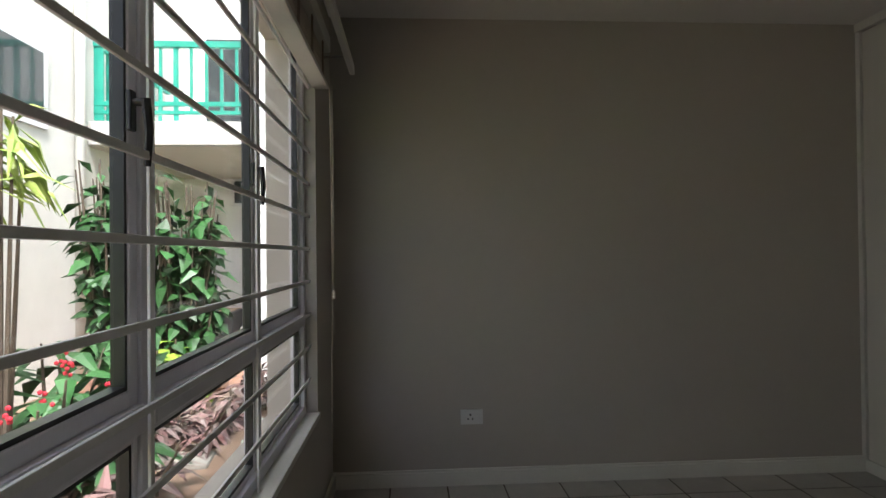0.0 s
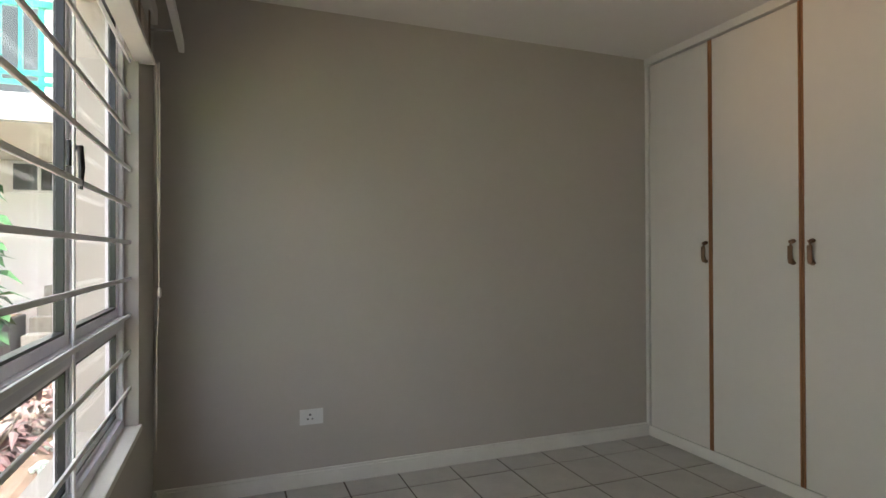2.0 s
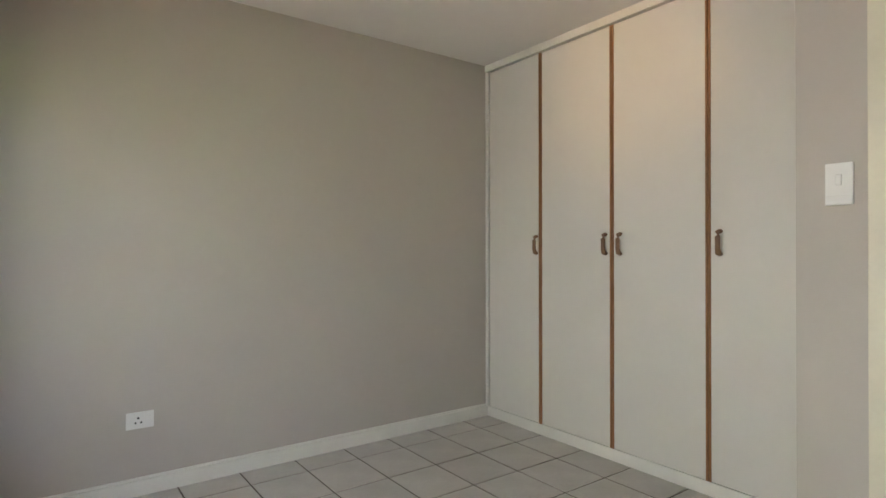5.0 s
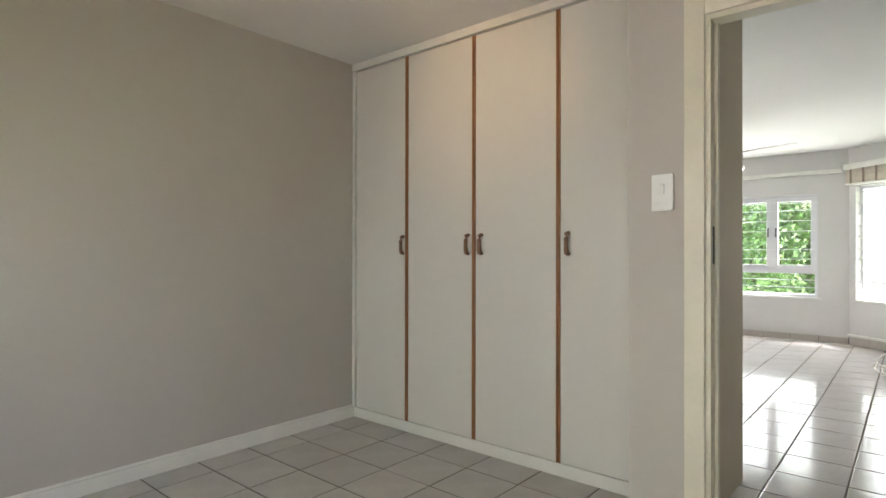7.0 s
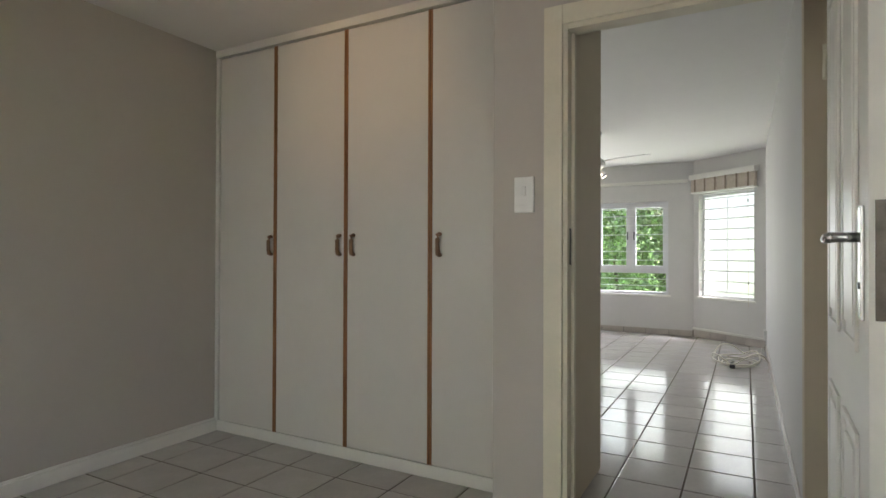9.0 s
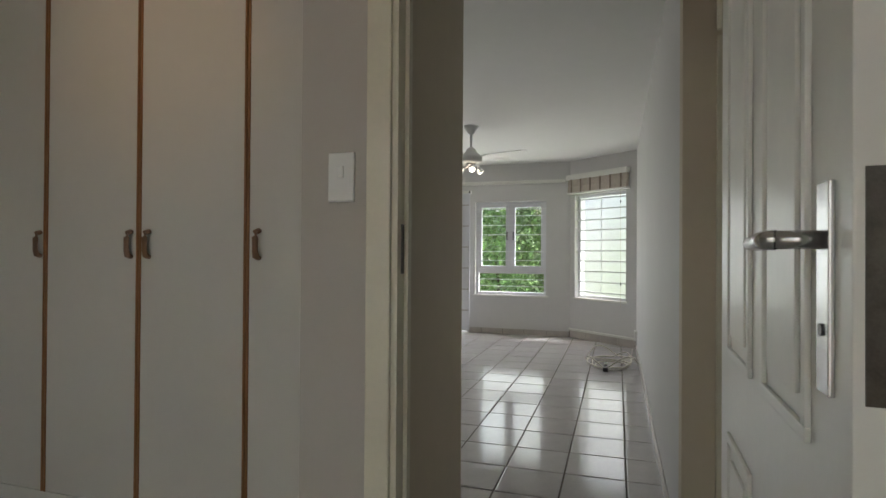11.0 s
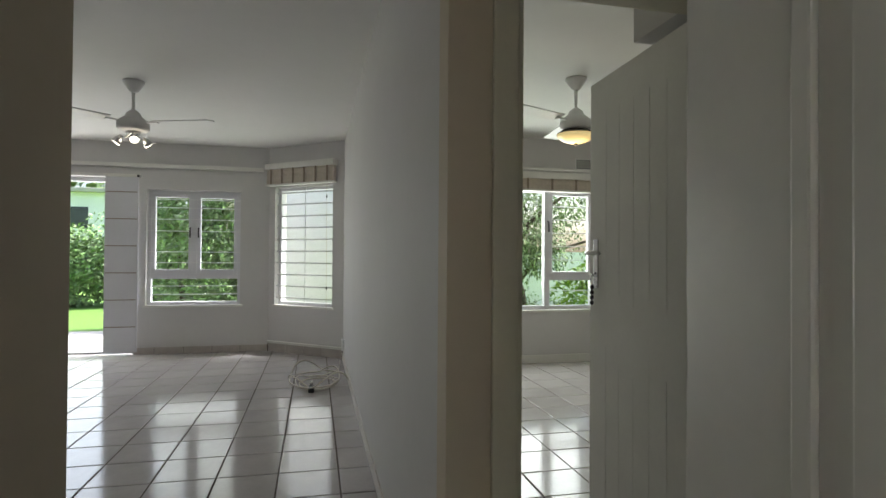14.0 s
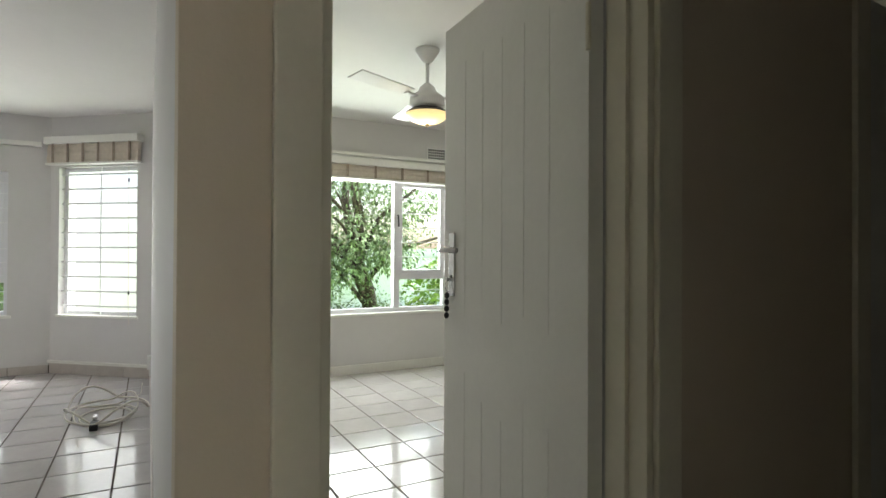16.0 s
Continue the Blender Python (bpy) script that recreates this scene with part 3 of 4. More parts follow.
def bow_handle(y):
    bm = bmesh.new()
    pts = [(XR - 0.004, y, 1.270), (XR - 0.020, y, 1.264), (XR - 0.027, y, 1.243), (XR - 0.028, y, 1.215), (XR - 0.027, y, 1.187), (XR - 0.020, y, 1.166), (XR - 0.004, y, 1.160)]
    tube(bm, pts, [0.011, 0.012, 0.010, 0.009, 0.010, 0.012, 0.011], 10)
    bmesh.ops.recalc_face_normals(bm, faces=bm.faces)
    for v in bm.verts:
        v.co.y = y + (v.co.y - y) * 1.3
    return bm


for k in range(4):
    b, a = WY[k], WY[k + 1]
    d = part("door", bx(XR - 0.001, XR + 0.018, a + 0.012, b - 0.012, 0.075, 2.44, bevel=0.002), M_LAMINATE, wardrobe)
    hy = (a + 0.032, a + 0.042, b - 0.056, b - 0.058)[k]
    part("handle", bow_handle(hy), M_WOOD_DK, d, "curved dark wooden handle", smooth=True)
    if k < 3:
        for s in (-1, 1):
            y = a + s * 0.0075
            part("edge_strip", bx(XR - 0.006, XR + 0.016, y - 0.0055, y + 0.0055, 0.072, 2.442, bevel=0.0025), M_WOOD, d)

# skirtings
bm = bmesh.new()
box(bm, XW, XR, YF - 0.018, YF, 0, 0.075, bevel=0.004)
box(bm, XW, XR, YF - 0.011, YF, 0.075, 0.088, bevel=0.003)
structure("baseboard", bm, M_WHITE, "white painted skirting board along the grey wall", "baseboard")
structure("baseboard_window", bx(XW, XW + 0.018, YB, YF - 0.018, 0, 0.085, bevel=0.004), M_WHITE, "white painted skirting board under the window", "baseboard")
structure("baseboard_second", bx(XB2 - 0.018, XB2, -4.6, YR - 0.11, 0, 0.09, bevel=0.004), M_WHITE, "white painted skirting board in the second bedroom", "baseboard")
structure("baseboard_nib", bx(XD - 0.014, XD, 0.40, 0.615, 0, 0.085, bevel=0.003), M_WHITE, "white painted skirting board beside the door", "baseboard")


def socket(name, m, label, switch=False):
    """A wall plate 120 x 80, its face towards local -y."""
    t = thing(name, label, "light switch" if switch else "wall socket", m)
    if switch:
        part("plate", bx(-0.038, 0.038, -0.010, 0, -0.066, 0.066, bevel=0.003), M_PLASTIC, t)
        part("rocker", bx(-0.009, 0.009, -0.016, -0.010, -0.004, 0.030, bevel=0.003), M_PLASTIC, t)
        part("cover_strip", bx(-0.036, 0.036, -0.0125, -0.010, -0.062, -0.038, bevel=0.001), M_PLASTIC, t)
    else:
        part("plate", bx(-0.06, 0.06, -0.010, 0, -0.04, 0.04, bevel=0.003), M_PLASTIC, t)
        for x, z, r in ((-0.008, 0.012, 0.0055), (-0.020, -0.010, 0.0045), (0.004, -0.010, 0.0045)):
            part("hole", lathe(bmesh.new(), [(r, 0), (r, 0.0015)], 10), M_BLACK, t).matrix_basis = pose(x, -0.010, z, 90)
        part("rocker", bx(0.030, 0.046, -0.0145, -0.010, -0.016, 0.016, bevel=0.002), M_PLASTIC, t)
    return t


socket("wall_socket", pose(0.004, YF, 0.362), "white plastic wall socket low on the grey wall")
socket("light_switch", pose(XD, 0.490, 1.385, 0, 0, -90), "white light switch plate beside the door frame", True)

# bedroom blind, rail and cord
roman_blind("roman_blind", Matrix.Translation((XW - 0.015, 2.42, 2.197)) @ Matrix.Rotation(radians(-90), 4, "Z"), 3.14, 0.16, 0.06, "cream roman blind folded up above the window", n=12)
rail = thing("curtain_rail", "white curtain rail on brackets above the blind", "curtain rail")
part("rail", bx(XW + 0.12, XW + 0.145, -0.9, 2.72, 2.15, 2.20, bevel=0.004), M_WHITE, rail)
for y in (2.5, 0.9, -0.6):
    part("bracket", tube(bmesh.new(), [(XW, y, 2.16), (XW + 0.06, y, 2.165), (XW + 0.125, y, 2.17)], 0.006), M_CHROME, rail)
cord = thing("blind_cord", "cream blind cord hanging beside the window", "cord")
part("strand", tube(bmesh.new(), [(XW + 0.06, 2.413, 2.0), (XW + 0.066, 2.412, 1.5), (XW + 0.070, 2.411, 1.075)], 0.0022, 6), M_CORD, cord)
part("strand", tube(bmesh.new(), [(XW + 0.072, 2.41, 2.0), (XW + 0.074, 2.412, 1.5), (XW + 0.07, 2.42, 1.12), (XW + 0.062, 2.415, 0.8), (XW + 0.06, 2.415, 0.41)], 0.0022, 6), M_CORD, cord)
part("toggle", lathe(bmesh.new(), [(0.003, 0.02), (0.007, 0.012), (0.009, -0.012), (0.006, -0.022)], 12), M_CORD, cord, smooth=True).matrix_basis = pose(XW + 0.072, 2.411, 1.06)

spot = thing("ceiling_spotlight", "small dark ceiling spotlight glowing warm", "ceiling light", pose(1.0, 1.80, H))
part("base", lathe(bmesh.new(), [(0.045, 0), (0.045, -0.015), (0.02, -0.022)], 20), M_BRASS, spot, smooth=True)
part("stem", lathe(bmesh.new(), [(0.006, -0.02), (0.006, -0.075)], 10), M_BRASS, spot)
head = part("head", tube(bmesh.new(), [(-0.03, 0, -0.075), (0.02, 0, -0.085), (0.055, 0, -0.093)], [0.018, 0.028, 0.034], 18), M_BRASS, spot, smooth=True)
part("bulb", tube(bmesh.new(), [(0.055, 0, -0.093), (0.058, 0, -0.0935)], 0.029, 18), M_BULB, head)
part("pull_rod", tube(bmesh.new(), [(0, 0, -0.07), (0, 0, -0.17), (0, 0, -0.195)], [0.006, 0.008, 0.004], 10), M_BLACK, spot)
lamp("spotlight_beam", "SPOT", look((1.07, 1.80, H - 0.097), (2.2, 1.70, 2.14)), 1.3, (1, 0.62, 0.28), radius=0.03, spot=radians(70), blend=0.9)

# ================= lobby and doors =================
door_frame("door_frame_2", Matrix.Translation((X2, D2R, 0)) @ Matrix.Rotation(radians(90), 4, "Z") @ Matrix.Diagonal((1, -1, 1, 1)), D2L - D2R, 0.1, "cream painted frame of the second bedroom door", HEAD=HEAD2)
HZ2 = 1.17
d2 = door_leaf("door_2", pose(X2 + 0.115, D2R + 0.026, 0, 0, 0, -2.5), 0.70, 1.91, "open white door with chrome lever and hanging keys", False, handle_z=HZ2)
keys = thing("key_bunch", "small bunch of keys hanging from the lock", "keys", d2.matrix_basis @ Matrix.Translation((0.64, 0.052, HZ2 - 0.06)))
ring = [(0.018 * math.cos(a), 0.006, -0.022 + 0.018 * math.sin(a)) for a in [2 * math.pi * k / 16 for k in range(16)]]
part("key_ring", tube(bmesh.new(), ring, 0.0016, 6, closed=True), M_CHROME, keys)
part("key", bx(-0.006, 0.006, -0.006, 0.012, -0.008, 0.004, bevel=0.001), M_CHROME, keys)
for k in range(4):
    part("key_fob", lathe(bmesh.new(), [(0.003, 0.010), (0.008, 0.004), (0.008, -0.004), (0.003, -0.010)], 10), M_BLACK, keys).matrix_basis = pose(0.001 * k, 0.008, -0.052 - 0.021 * k)
door_frame("door_frame_3", Matrix.Translation((X2, D3A, 0)) @ Matrix.Rotation(radians(90), 4, "Z") @ Matrix.Diagonal((1, -1, 1, 1)), D3B - D3A, 0.1, "cream painted frame of the lobby end door", HEAD=HEAD2)
door_leaf("door_3", pose(X2 + 0.012, D3B - 0.034, 0, 0, 0, -87.5), 0.58, 1.89, "plain white door standing almost shut in the lobby", False)

# ================= living room =================
fan("ceiling_fan", pose(5.858, 1.236, H), "white three-blade ceiling fan with lit spot lamps", "spots", -109)
fan("ceiling_fan", pose(4.974, -1.993, H), "white three-blade ceiling fan with amber glass bowl lamp", "bowl", 113)
lamp("fan_lamp_living", "POINT", pose(5.858, 1.236, 2.0), 0.4, (1, 0.86, 0.65), radius=0.08)
lamp("fan_lamp_second", "POINT", pose(4.974, -1.993, 1.97), 0.9, (1, 0.78, 0.45), radius=0.12)

w2 = thing("window_2", "white aluminium living room window with two casements", "window", kind="structure")
xf = XL + 0.10
bm = bmesh.new()
for a in ((LW0, LW0 + 0.04, LZ0, LZ1), (LW1 - 0.04, LW1, LZ0, LZ1), (LW0 + 0.04, LW1 - 0.04, LZ0, LZ0 + 0.04), (LW0 + 0.04, LW1 - 0.04, LZ1 - 0.04, LZ1), (1.275, 1.325, 0.955, LZ1 - 0.04)):
    box(bm, xf - 0.035, xf + 0.035, *a, bevel=0.003)
part("window_frame", bm, M_ALU, w2)
part("transom", bx(xf - 0.034, xf + 0.034, LW0 + 0.04, LW1 - 0.04, 0.885, 0.955, bevel=0.003), M_ALU, w2)
casement(w2, xf - 0.01, LW0 + 0.04, 1.275, 0.955, LZ1 - 0.04, gasket=False)
casement(w2, xf - 0.01, 1.325, LW1 - 0.04, 0.955, LZ1 - 0.04, gasket=False)
pane(w2, xf, LW0 + 0.04, LW1 - 0.04, LZ0 + 0.04, 0.885)
for y in (1.252, 1.348):
    bm = tube(bmesh.new(), [(xf - 0.035, y, 1.50), (xf - 0.06, y, 1.50), (xf - 0.06, y, 1.38)], 0.009)
    part("window_handle", bm, M_BLACK, w2, "black lever handle")
for z in (0.70, 0.80, 1.08, 1.21, 1.46, 1.60, 1.74, 1.84):
    part("burglar_bar", bx(xf - 0.055, xf - 0.046, LW0, LW1, z - 0.005, z + 0.005, bevel=0.002), M_BAR, w2)
part("window_sill", bx(XL - 0.02, XL + 0.065, LW0 - 0.03, LW1 + 0.03, LZ0 - 0.022, LZ0 + 0.003, bevel=0.003), M_WHITE, w2)

w3 = thing("window_3", "tall narrow white bay window with burglar bars", "window", BAYM, kind="structure")
bm = bmesh.new()
for a, b, c, d in ((BY0, BY0 + 0.04, BYZ0, BYZ1), (BY1 - 0.04, BY1, BYZ0, BYZ1), (BY0 + 0.04, BY1 - 0.04, BYZ0, BYZ0 + 0.04), (BY0 + 0.04, BY1 - 0.04, BYZ1 - 0.04, BYZ1)):
    box(bm, a, b, 0.07, 0.13, c, d, bevel=0.003)
part("window_frame", bm, M_ALU, w3)
p = part("pane", bx(BY0 + 0.04, BY1 - 0.04, 0.097, 0.103, BYZ0 + 0.04, BYZ1 - 0.04), M_GLASS, w3)
p.visible_shadow = False
for k in range(10):
    z = 0.66 + 0.142 * k
    part("burglar_bar", bx(BY0, BY1, 0.03, 0.04, z - 0.008, z + 0.008, bevel=0.002), M_BAR, w3)
part("upright_bar", bx(0.53, 0.542, 0.04, 0.047, BYZ0, BYZ1, bevel=0.002), M_BAR, w3)
part("window_sill", bx(BY0 - 0.02, BY1 + 0.02, -0.015, 0.07, BYZ0 - 0.02, BYZ0 + 0.003, bevel=0.003), M_WHITE, w3)
roman_blind("roman_blind", BAYM @ Matrix.Translation((1.03, 0, 2.262)) @ Matrix.Rotation(radians(180), 4, "Z"), 1.02, 0.19, 0.07, "striped cream roman blind folded above the bay window", n=6)
bc = thing("blind_cord", "thin pale blind cord on the bay window", "cord", BAYM)
part("strand", tube(bmesh.new(), [(0.93, -0.06, 2.0), (0.93, -0.05, 0.5)], 0.002, 6), M_CORD, bc)
part("toggle", lathe(bmesh.new(), [(0.004, 0.02), (0.009, 0), (0.004, -0.02)], 10), M_BLACK, bc).matrix_basis = pose(0.93, -0.05, 0.80)
part("toggle", lathe(bmesh.new(), [(0.004, 0.02), (0.009, 0), (0.004, -0.02)], 10), M_BLACK, bc).matrix_basis = pose(0.93, -0.058, 1.86)

pel = structure("trim", bx(XL - 0.05, XL, 0.50, 4.3, 2.20, 2.245, bevel=0.004), M_WHITE, "white curtain rail cover along the living room wall", "curtain rail")

# sliding door
sd = thing("door_4", "white aluminium sliding glass door to the garden", "sliding door", kind="structure")
bm = bmesh.new()
for a in ((SD0, SD0 + 0.05, 0.03, SDZ), (SD1 - 0.05, SD1, 0.03, SDZ), (SD0, SD1, SDZ - 0.05, SDZ), (SD0, SD1, 0, 0.03)):
    box(bm, XL + 0.09, XL + 0.17, *a, bevel=0.003)
part("door_frame", bm, M_ALU, sd)
part("stile", bx(XL + 0.10, XL + 0.14, 3.0, 3.06, 0.03, SDZ - 0.05, bevel=0.003), M_ALU, sd)
pane(sd, XL + 0.12, SD0 + 0.05, 3.0, 0.03, SDZ - 0.05)
pane(sd, XL + 0.145, 3.06, SD1 - 0.05, 0.03, SDZ - 0.05)
pb = thing("panel_blind", "white panel blind gathered beside the sliding door", "blind")
part("track", bx(XL - 0.05, XL - 0.002, 1.88, 4.1, 2.08, 2.115, bevel=0.003), M_WHITE, pb, "white blind track")
part("cloth", bx(XL - 0.040, XL - 0.028, 1.895, 2.25, 0.03, 2.08, bevel=0.002), M_SHUTTER, pb)
for k in range(6):
    z = 0.33 + 0.315 * k
    part("slat", bx(XL - 0.044, XL - 0.040, 1.91, 2.24, z - 0.005, z + 0.005), M_BLIND_STRIPE, pb)
part("end_cap", bx(XL - 0.055, XL - 0.05, 1.885, 1.91, 2.08, 2.11), M_BLACK, pb)

# tiled skirting of the living room
sk = structure("baseboard_tiles", bx(XL - 0.006, XL, 0.43, SD0, 0, 0.078), M_GROUT, "grey-brown skirting tiles along the living room wall", "baseboard")
y = 0.44
while y < SD0 - 0.05:
    part("tile", bx(XL - 0.012, XL - 0.003, y, min(y + 0.315, SD0), 0.001, 0.08, bevel=0.002), M_GROUT_LIGHT, sk)
    y += 0.32
sk = structure("baseboard_bay", bx(0, BAYLEN, -0.006, 0, 0, 0.10), M_GROUT, "grey-brown skirting tiles below the bay window", "baseboard")
sk.matrix_basis = BAYM
for k in range(4):
    part("tile", bx(0.01 + 0.28 * k, 0.285 + 0.28 * k, -0.012, -0.003, 0.001, 0.10, bevel=0.002), M_GROUT_LIGHT, sk)
part("coping", bx(0, BAYLEN, -0.03, 0, 0.102, 0.13, bevel=0.004), M_WHITE, sk, "white strip above the tiles")
structure("baseboard_long", bx(X2 + 0.01, 7.6, YR, YR + 0.010, 0, 0.075, bevel=0.003), M_GROUT_LIGHT, "narrow tile skirting along the long wall", "baseboard")

# cable box and the coil of cable
tb = thing("telephone_box", "small white connection box low on the wall", "connection box", pose(7.40, YR, 0))
part("box", bx(-0.05, 0.05, 0, 0.03, 0.14, 0.26, bevel=0.004), M_PLASTIC, tb)
part("trunking", bx(-0.012, 0.012, 0, 0.014, 0.08, 0.14, bevel=0.002), M_PLASTIC, tb)
cc = thing("cable_coil", "loose coil of cream cable with a dark plug on the floor", "cable", pose(6.47, -0.15, 0.004) @ Matrix.Diagonal((1.15, 1.0, 1.15, 1)))
rng = random.Random(4)
for k in range(4):
    a0, r0 = rng.uniform(0, 6), 0.17 + 0.035 * k
    ox, oy = rng.uniform(-0.05, 0.05), rng.uniform(-0.04, 0.04)
    pts = [(ox + r0 * math.cos(a0 + q) * 1.2, oy + r0 * math.sin(a0 + q) * 0.95, 0.006 + 0.009 * k + 0.10 * max(0, math.sin(2 * q + k)) * (k / 3)) for q in [2 * math.pi * j / 36 for j in range(36)]]
    part("loop", tube(bmesh.new(), pts, 0.0065, 6, closed=True), M_CABLE, cc, smooth=True)
part("tail", tube(bmesh.new(), [(0.18, 0.0, 0.006), (0.3, -0.1, 0.006), (0.40, -0.22, 0.02), (0.40, -0.232, 0.1)], 0.005, 6), M_CABLE, cc, smooth=True)
part("plug", bx(-0.33, -0.22, 0.02, 0.07, 0.0, 0.035, bevel=0.006), M_BLACK, cc, "dark plug")
part("connector", bx(-0.24, -0.18, 0.03, 0.06, 0.035, 0.06, bevel=0.004), M_CHROME, cc)

# ================= second bedroom =================
w4 = thing("window_4", "white aluminium second bedroom window with burglar bars", "window", kind="structure")
xf = XB2 + 0.10
bm = bmesh.new()
for a in ((BW0, BW0 + 0.045, BWZ0, BWZ1), (BW1 - 0.045, BW1, BWZ0, BWZ1), (BW0 + 0.045, BW1 - 0.045, BWZ0, BWZ0 + 0.045), (BW0 + 0.045, BW1 - 0.045, BWZ1 - 0.045, BWZ1), (-2.715, -2.65, BWZ0 + 0.045, BWZ1 - 0.045)):
    box(bm, xf - 0.035, xf + 0.035, *a, bevel=0.003)
part("window_frame", bm, M_ALU, w4)
part("transom", bx(xf - 0.034, xf + 0.034, BW0 + 0.045, -2.715, 0.915, 0.98, bevel=0.003), M_ALU, w4)
casement(w4, xf - 0.008, BW0 + 0.045, -2.715, 0.98, BWZ1 - 0.045, gasket=False, w=0.035)
pane(w4, xf, BW0 + 0.045, -2.715, BWZ0 + 0.045, 0.915)
pane(w4, xf, -2.65, BW1 - 0.045, BWZ0 + 0.045, BWZ1 - 0.045)
part("window_handle", tube(bmesh.new(), [(xf - 0.03, -2.69, 1.58), (xf - 0.06, -2.69, 1.58), (xf - 0.06, -2.695, 1.46)], 0.010), M_BLACK, w4, "black lever handle")
for z in (0.80, 1.15, 1.30, 1.45, 1.60, 1.75, 1.90):
    part("burglar_bar", bx(xf - 0.055, xf - 0.047, BW0, -2.69, z - 0.005, z + 0.005, bevel=0.002), M_BAR, w4)
part("window_sill", bx(XB2 - 0.02, XB2 + 0.065, BW0 - 0.03, BW1 + 0.03, BWZ0 - 0.022, BWZ0 + 0.003, bevel=0.003), M_WHITE, w4)
roman_blind("roman_blind", Matrix.Translation((XB2, -3.40, 2.085)) @ Matrix.Rotation(radians(90), 4, "Z"), 2.3, 0.13, 0.07, "striped cream roman blind folded above the second bedroom window", n=8)
rail2 = thing("curtain_rail", "white curtain rail above the second bedroom blind", "curtain rail")
part("rail", bx(XB2 - 0.11, XB2 - 0.085, -3.5, -1.0, 2.13, 2.16, bevel=0.003), M_WHITE, rail2)
for yy in (-3.4, -2.2, -1.1):
    part("bracket", bx(XB2 - 0.09, XB2, yy - 0.01, yy + 0.01, 2.138, 2.152), M_WHITE, rail2)
vent = thing("air_vent", "small white square grille high on the wall", "vent", pose(XB2, -3.10, 2.235))
part("frame", bx(-0.008, 0, -0.11, 0.11, -0.065, 0.065, bevel=0.002), M_PLASTIC, vent)
for i in range(8):
    for j in range(4):
        part("hole", bx(-0.0095, -0.007, -0.098 + 0.025 * i, -0.080 + 0.025 * i, -0.052 + 0.028 * j, -0.034 + 0.028 * j), M_BLACK, vent)

# ================= outside =================
structure("ground", bx(-400, 400, -400, 400, -0.35, -0.15), M_GRASS, "green lawn and garden ground reaching far away", "ground")
structure("patio_paving", bx(XL + 0.22, 10.9, 0.5, 7.0, -0.15, -0.03), M_PAVE, "pale paved patio outside the sliding door", "paving")
structure("garden_bed", bx(-3.95, XW - 0.25, -3, 9.0, -0.15, -0.06), M_SOIL, "brown soil of the courtyard garden bed", "garden bed")

# hedge beyond the living room
hedge = thing("hedge", "tall dense green garden hedge beyond the lawn", "hedge")
rng = random.Random(11)
cent = []
for k in range(36):
    yy = -1.0 + k * 0.36
    away = yy > 2.4
    for z in (0.3, 0.85, 1.35) if away else (0.35, 1.2, 2.1, 2.9):
        cent.append((((17.0 if away else 11.6) + rng.uniform(-0.35, 0.5), yy + rng.uniform(-0.2, 0.2), z + rng.uniform(-0.25, 0.25)), rng.uniform(0.5, 0.8), rng.uniform(0.6, 1.2)))
for i in range(2):
    cloud_object("foliage", clumps(rng, 260 if i else 330, cent, 1), 0.13, 0.5, 0.15, 20 + i, (M_LEAF, M_LEAF_TREE)[i], hedge)
for k in range(9):
    yy = -0.8 + k * 1.0
    part("stem", tube(bmesh.new(), [(12.2, yy, -0.16), (12.25, yy + 0.1, 1.0), (12.2, yy + 0.25, 2.4)], [0.05, 0.035, 0.012]), M_BARK, hedge)


def tree(name, m, height, trunk, crown_centres, n, size, leaf, label, limbs):
    t = thing(name, label, "tree", m)
    bm = bmesh.new()
    tube(bm, trunk, [0.16 - 0.12 * k / (len(trunk) - 1) for k in range(len(trunk))], 10)
    part("trunk", bm, M_BARK, t, smooth=True)
    for pts, r in limbs:
        part("limb", tube(bmesh.new(), pts, [r * (1 - 0.75 * k / (len(pts) - 1)) for k in range(len(pts))], 8), M_BARK, t, smooth=True)
    cloud_object("crown", clumps(random.Random(5), n, crown_centres, 1), size, 0.42, 0.3, 31, leaf, t)
    return t


rng = random.Random(8)
cc2 = [((rng.uniform(-1.0, 1.6), rng.uniform(-2.4, 2.6), rng.uniform(1.3, 4.0)), rng.uniform(0.5, 0.85), rng.uniform(0.6, 1.2)) for _ in range(58)]
cc2 += [((rng.uniform(0.2, 1.2), rng.uniform(0.3, 3.0), rng.uniform(0.2, 1.6)), 0.6, 1.0) for _ in range(26)]
cc2 += [((rng.uniform(-0.7, -0.1), rng.uniform(-0.6, 2.6), rng.uniform(0.2, 1.7)), 0.45, 0.7) for _ in range(26)]
limbs = []
for k in range(12):
    a = rng.uniform(-2.0, 2.0)
    limbs.append(([(0.0, -0.1, 0.5 + 0.12 * k), (-0.2, a * 0.3, 1.1 + 0.12 * k), (-0.35 + rng.uniform(-0.3, 0.3), a * 0.8, 1.3 + 0.16 * k), (-0.3, a * 1.2, 1.5 + 0.2 * k)], rng.uniform(0.03, 0.06)))
tree("tree", pose(10.9, -3.6, -0.15), 4, [(0, -0.3, 0), (0.05, -0.2, 0.7), (-0.05, 0.05, 1.3), (0.1, 0.2, 2.2), (0.15, 0.1, 3.2)], cc2, 420, 0.095, M_LEAF_TREE, "spreading garden tree with grey-green leaves and crooked limbs", limbs)
sh = thing("shrub", "low lime-green shrub under the tree", "shrub", pose(10.2, -4.9, -0.15))
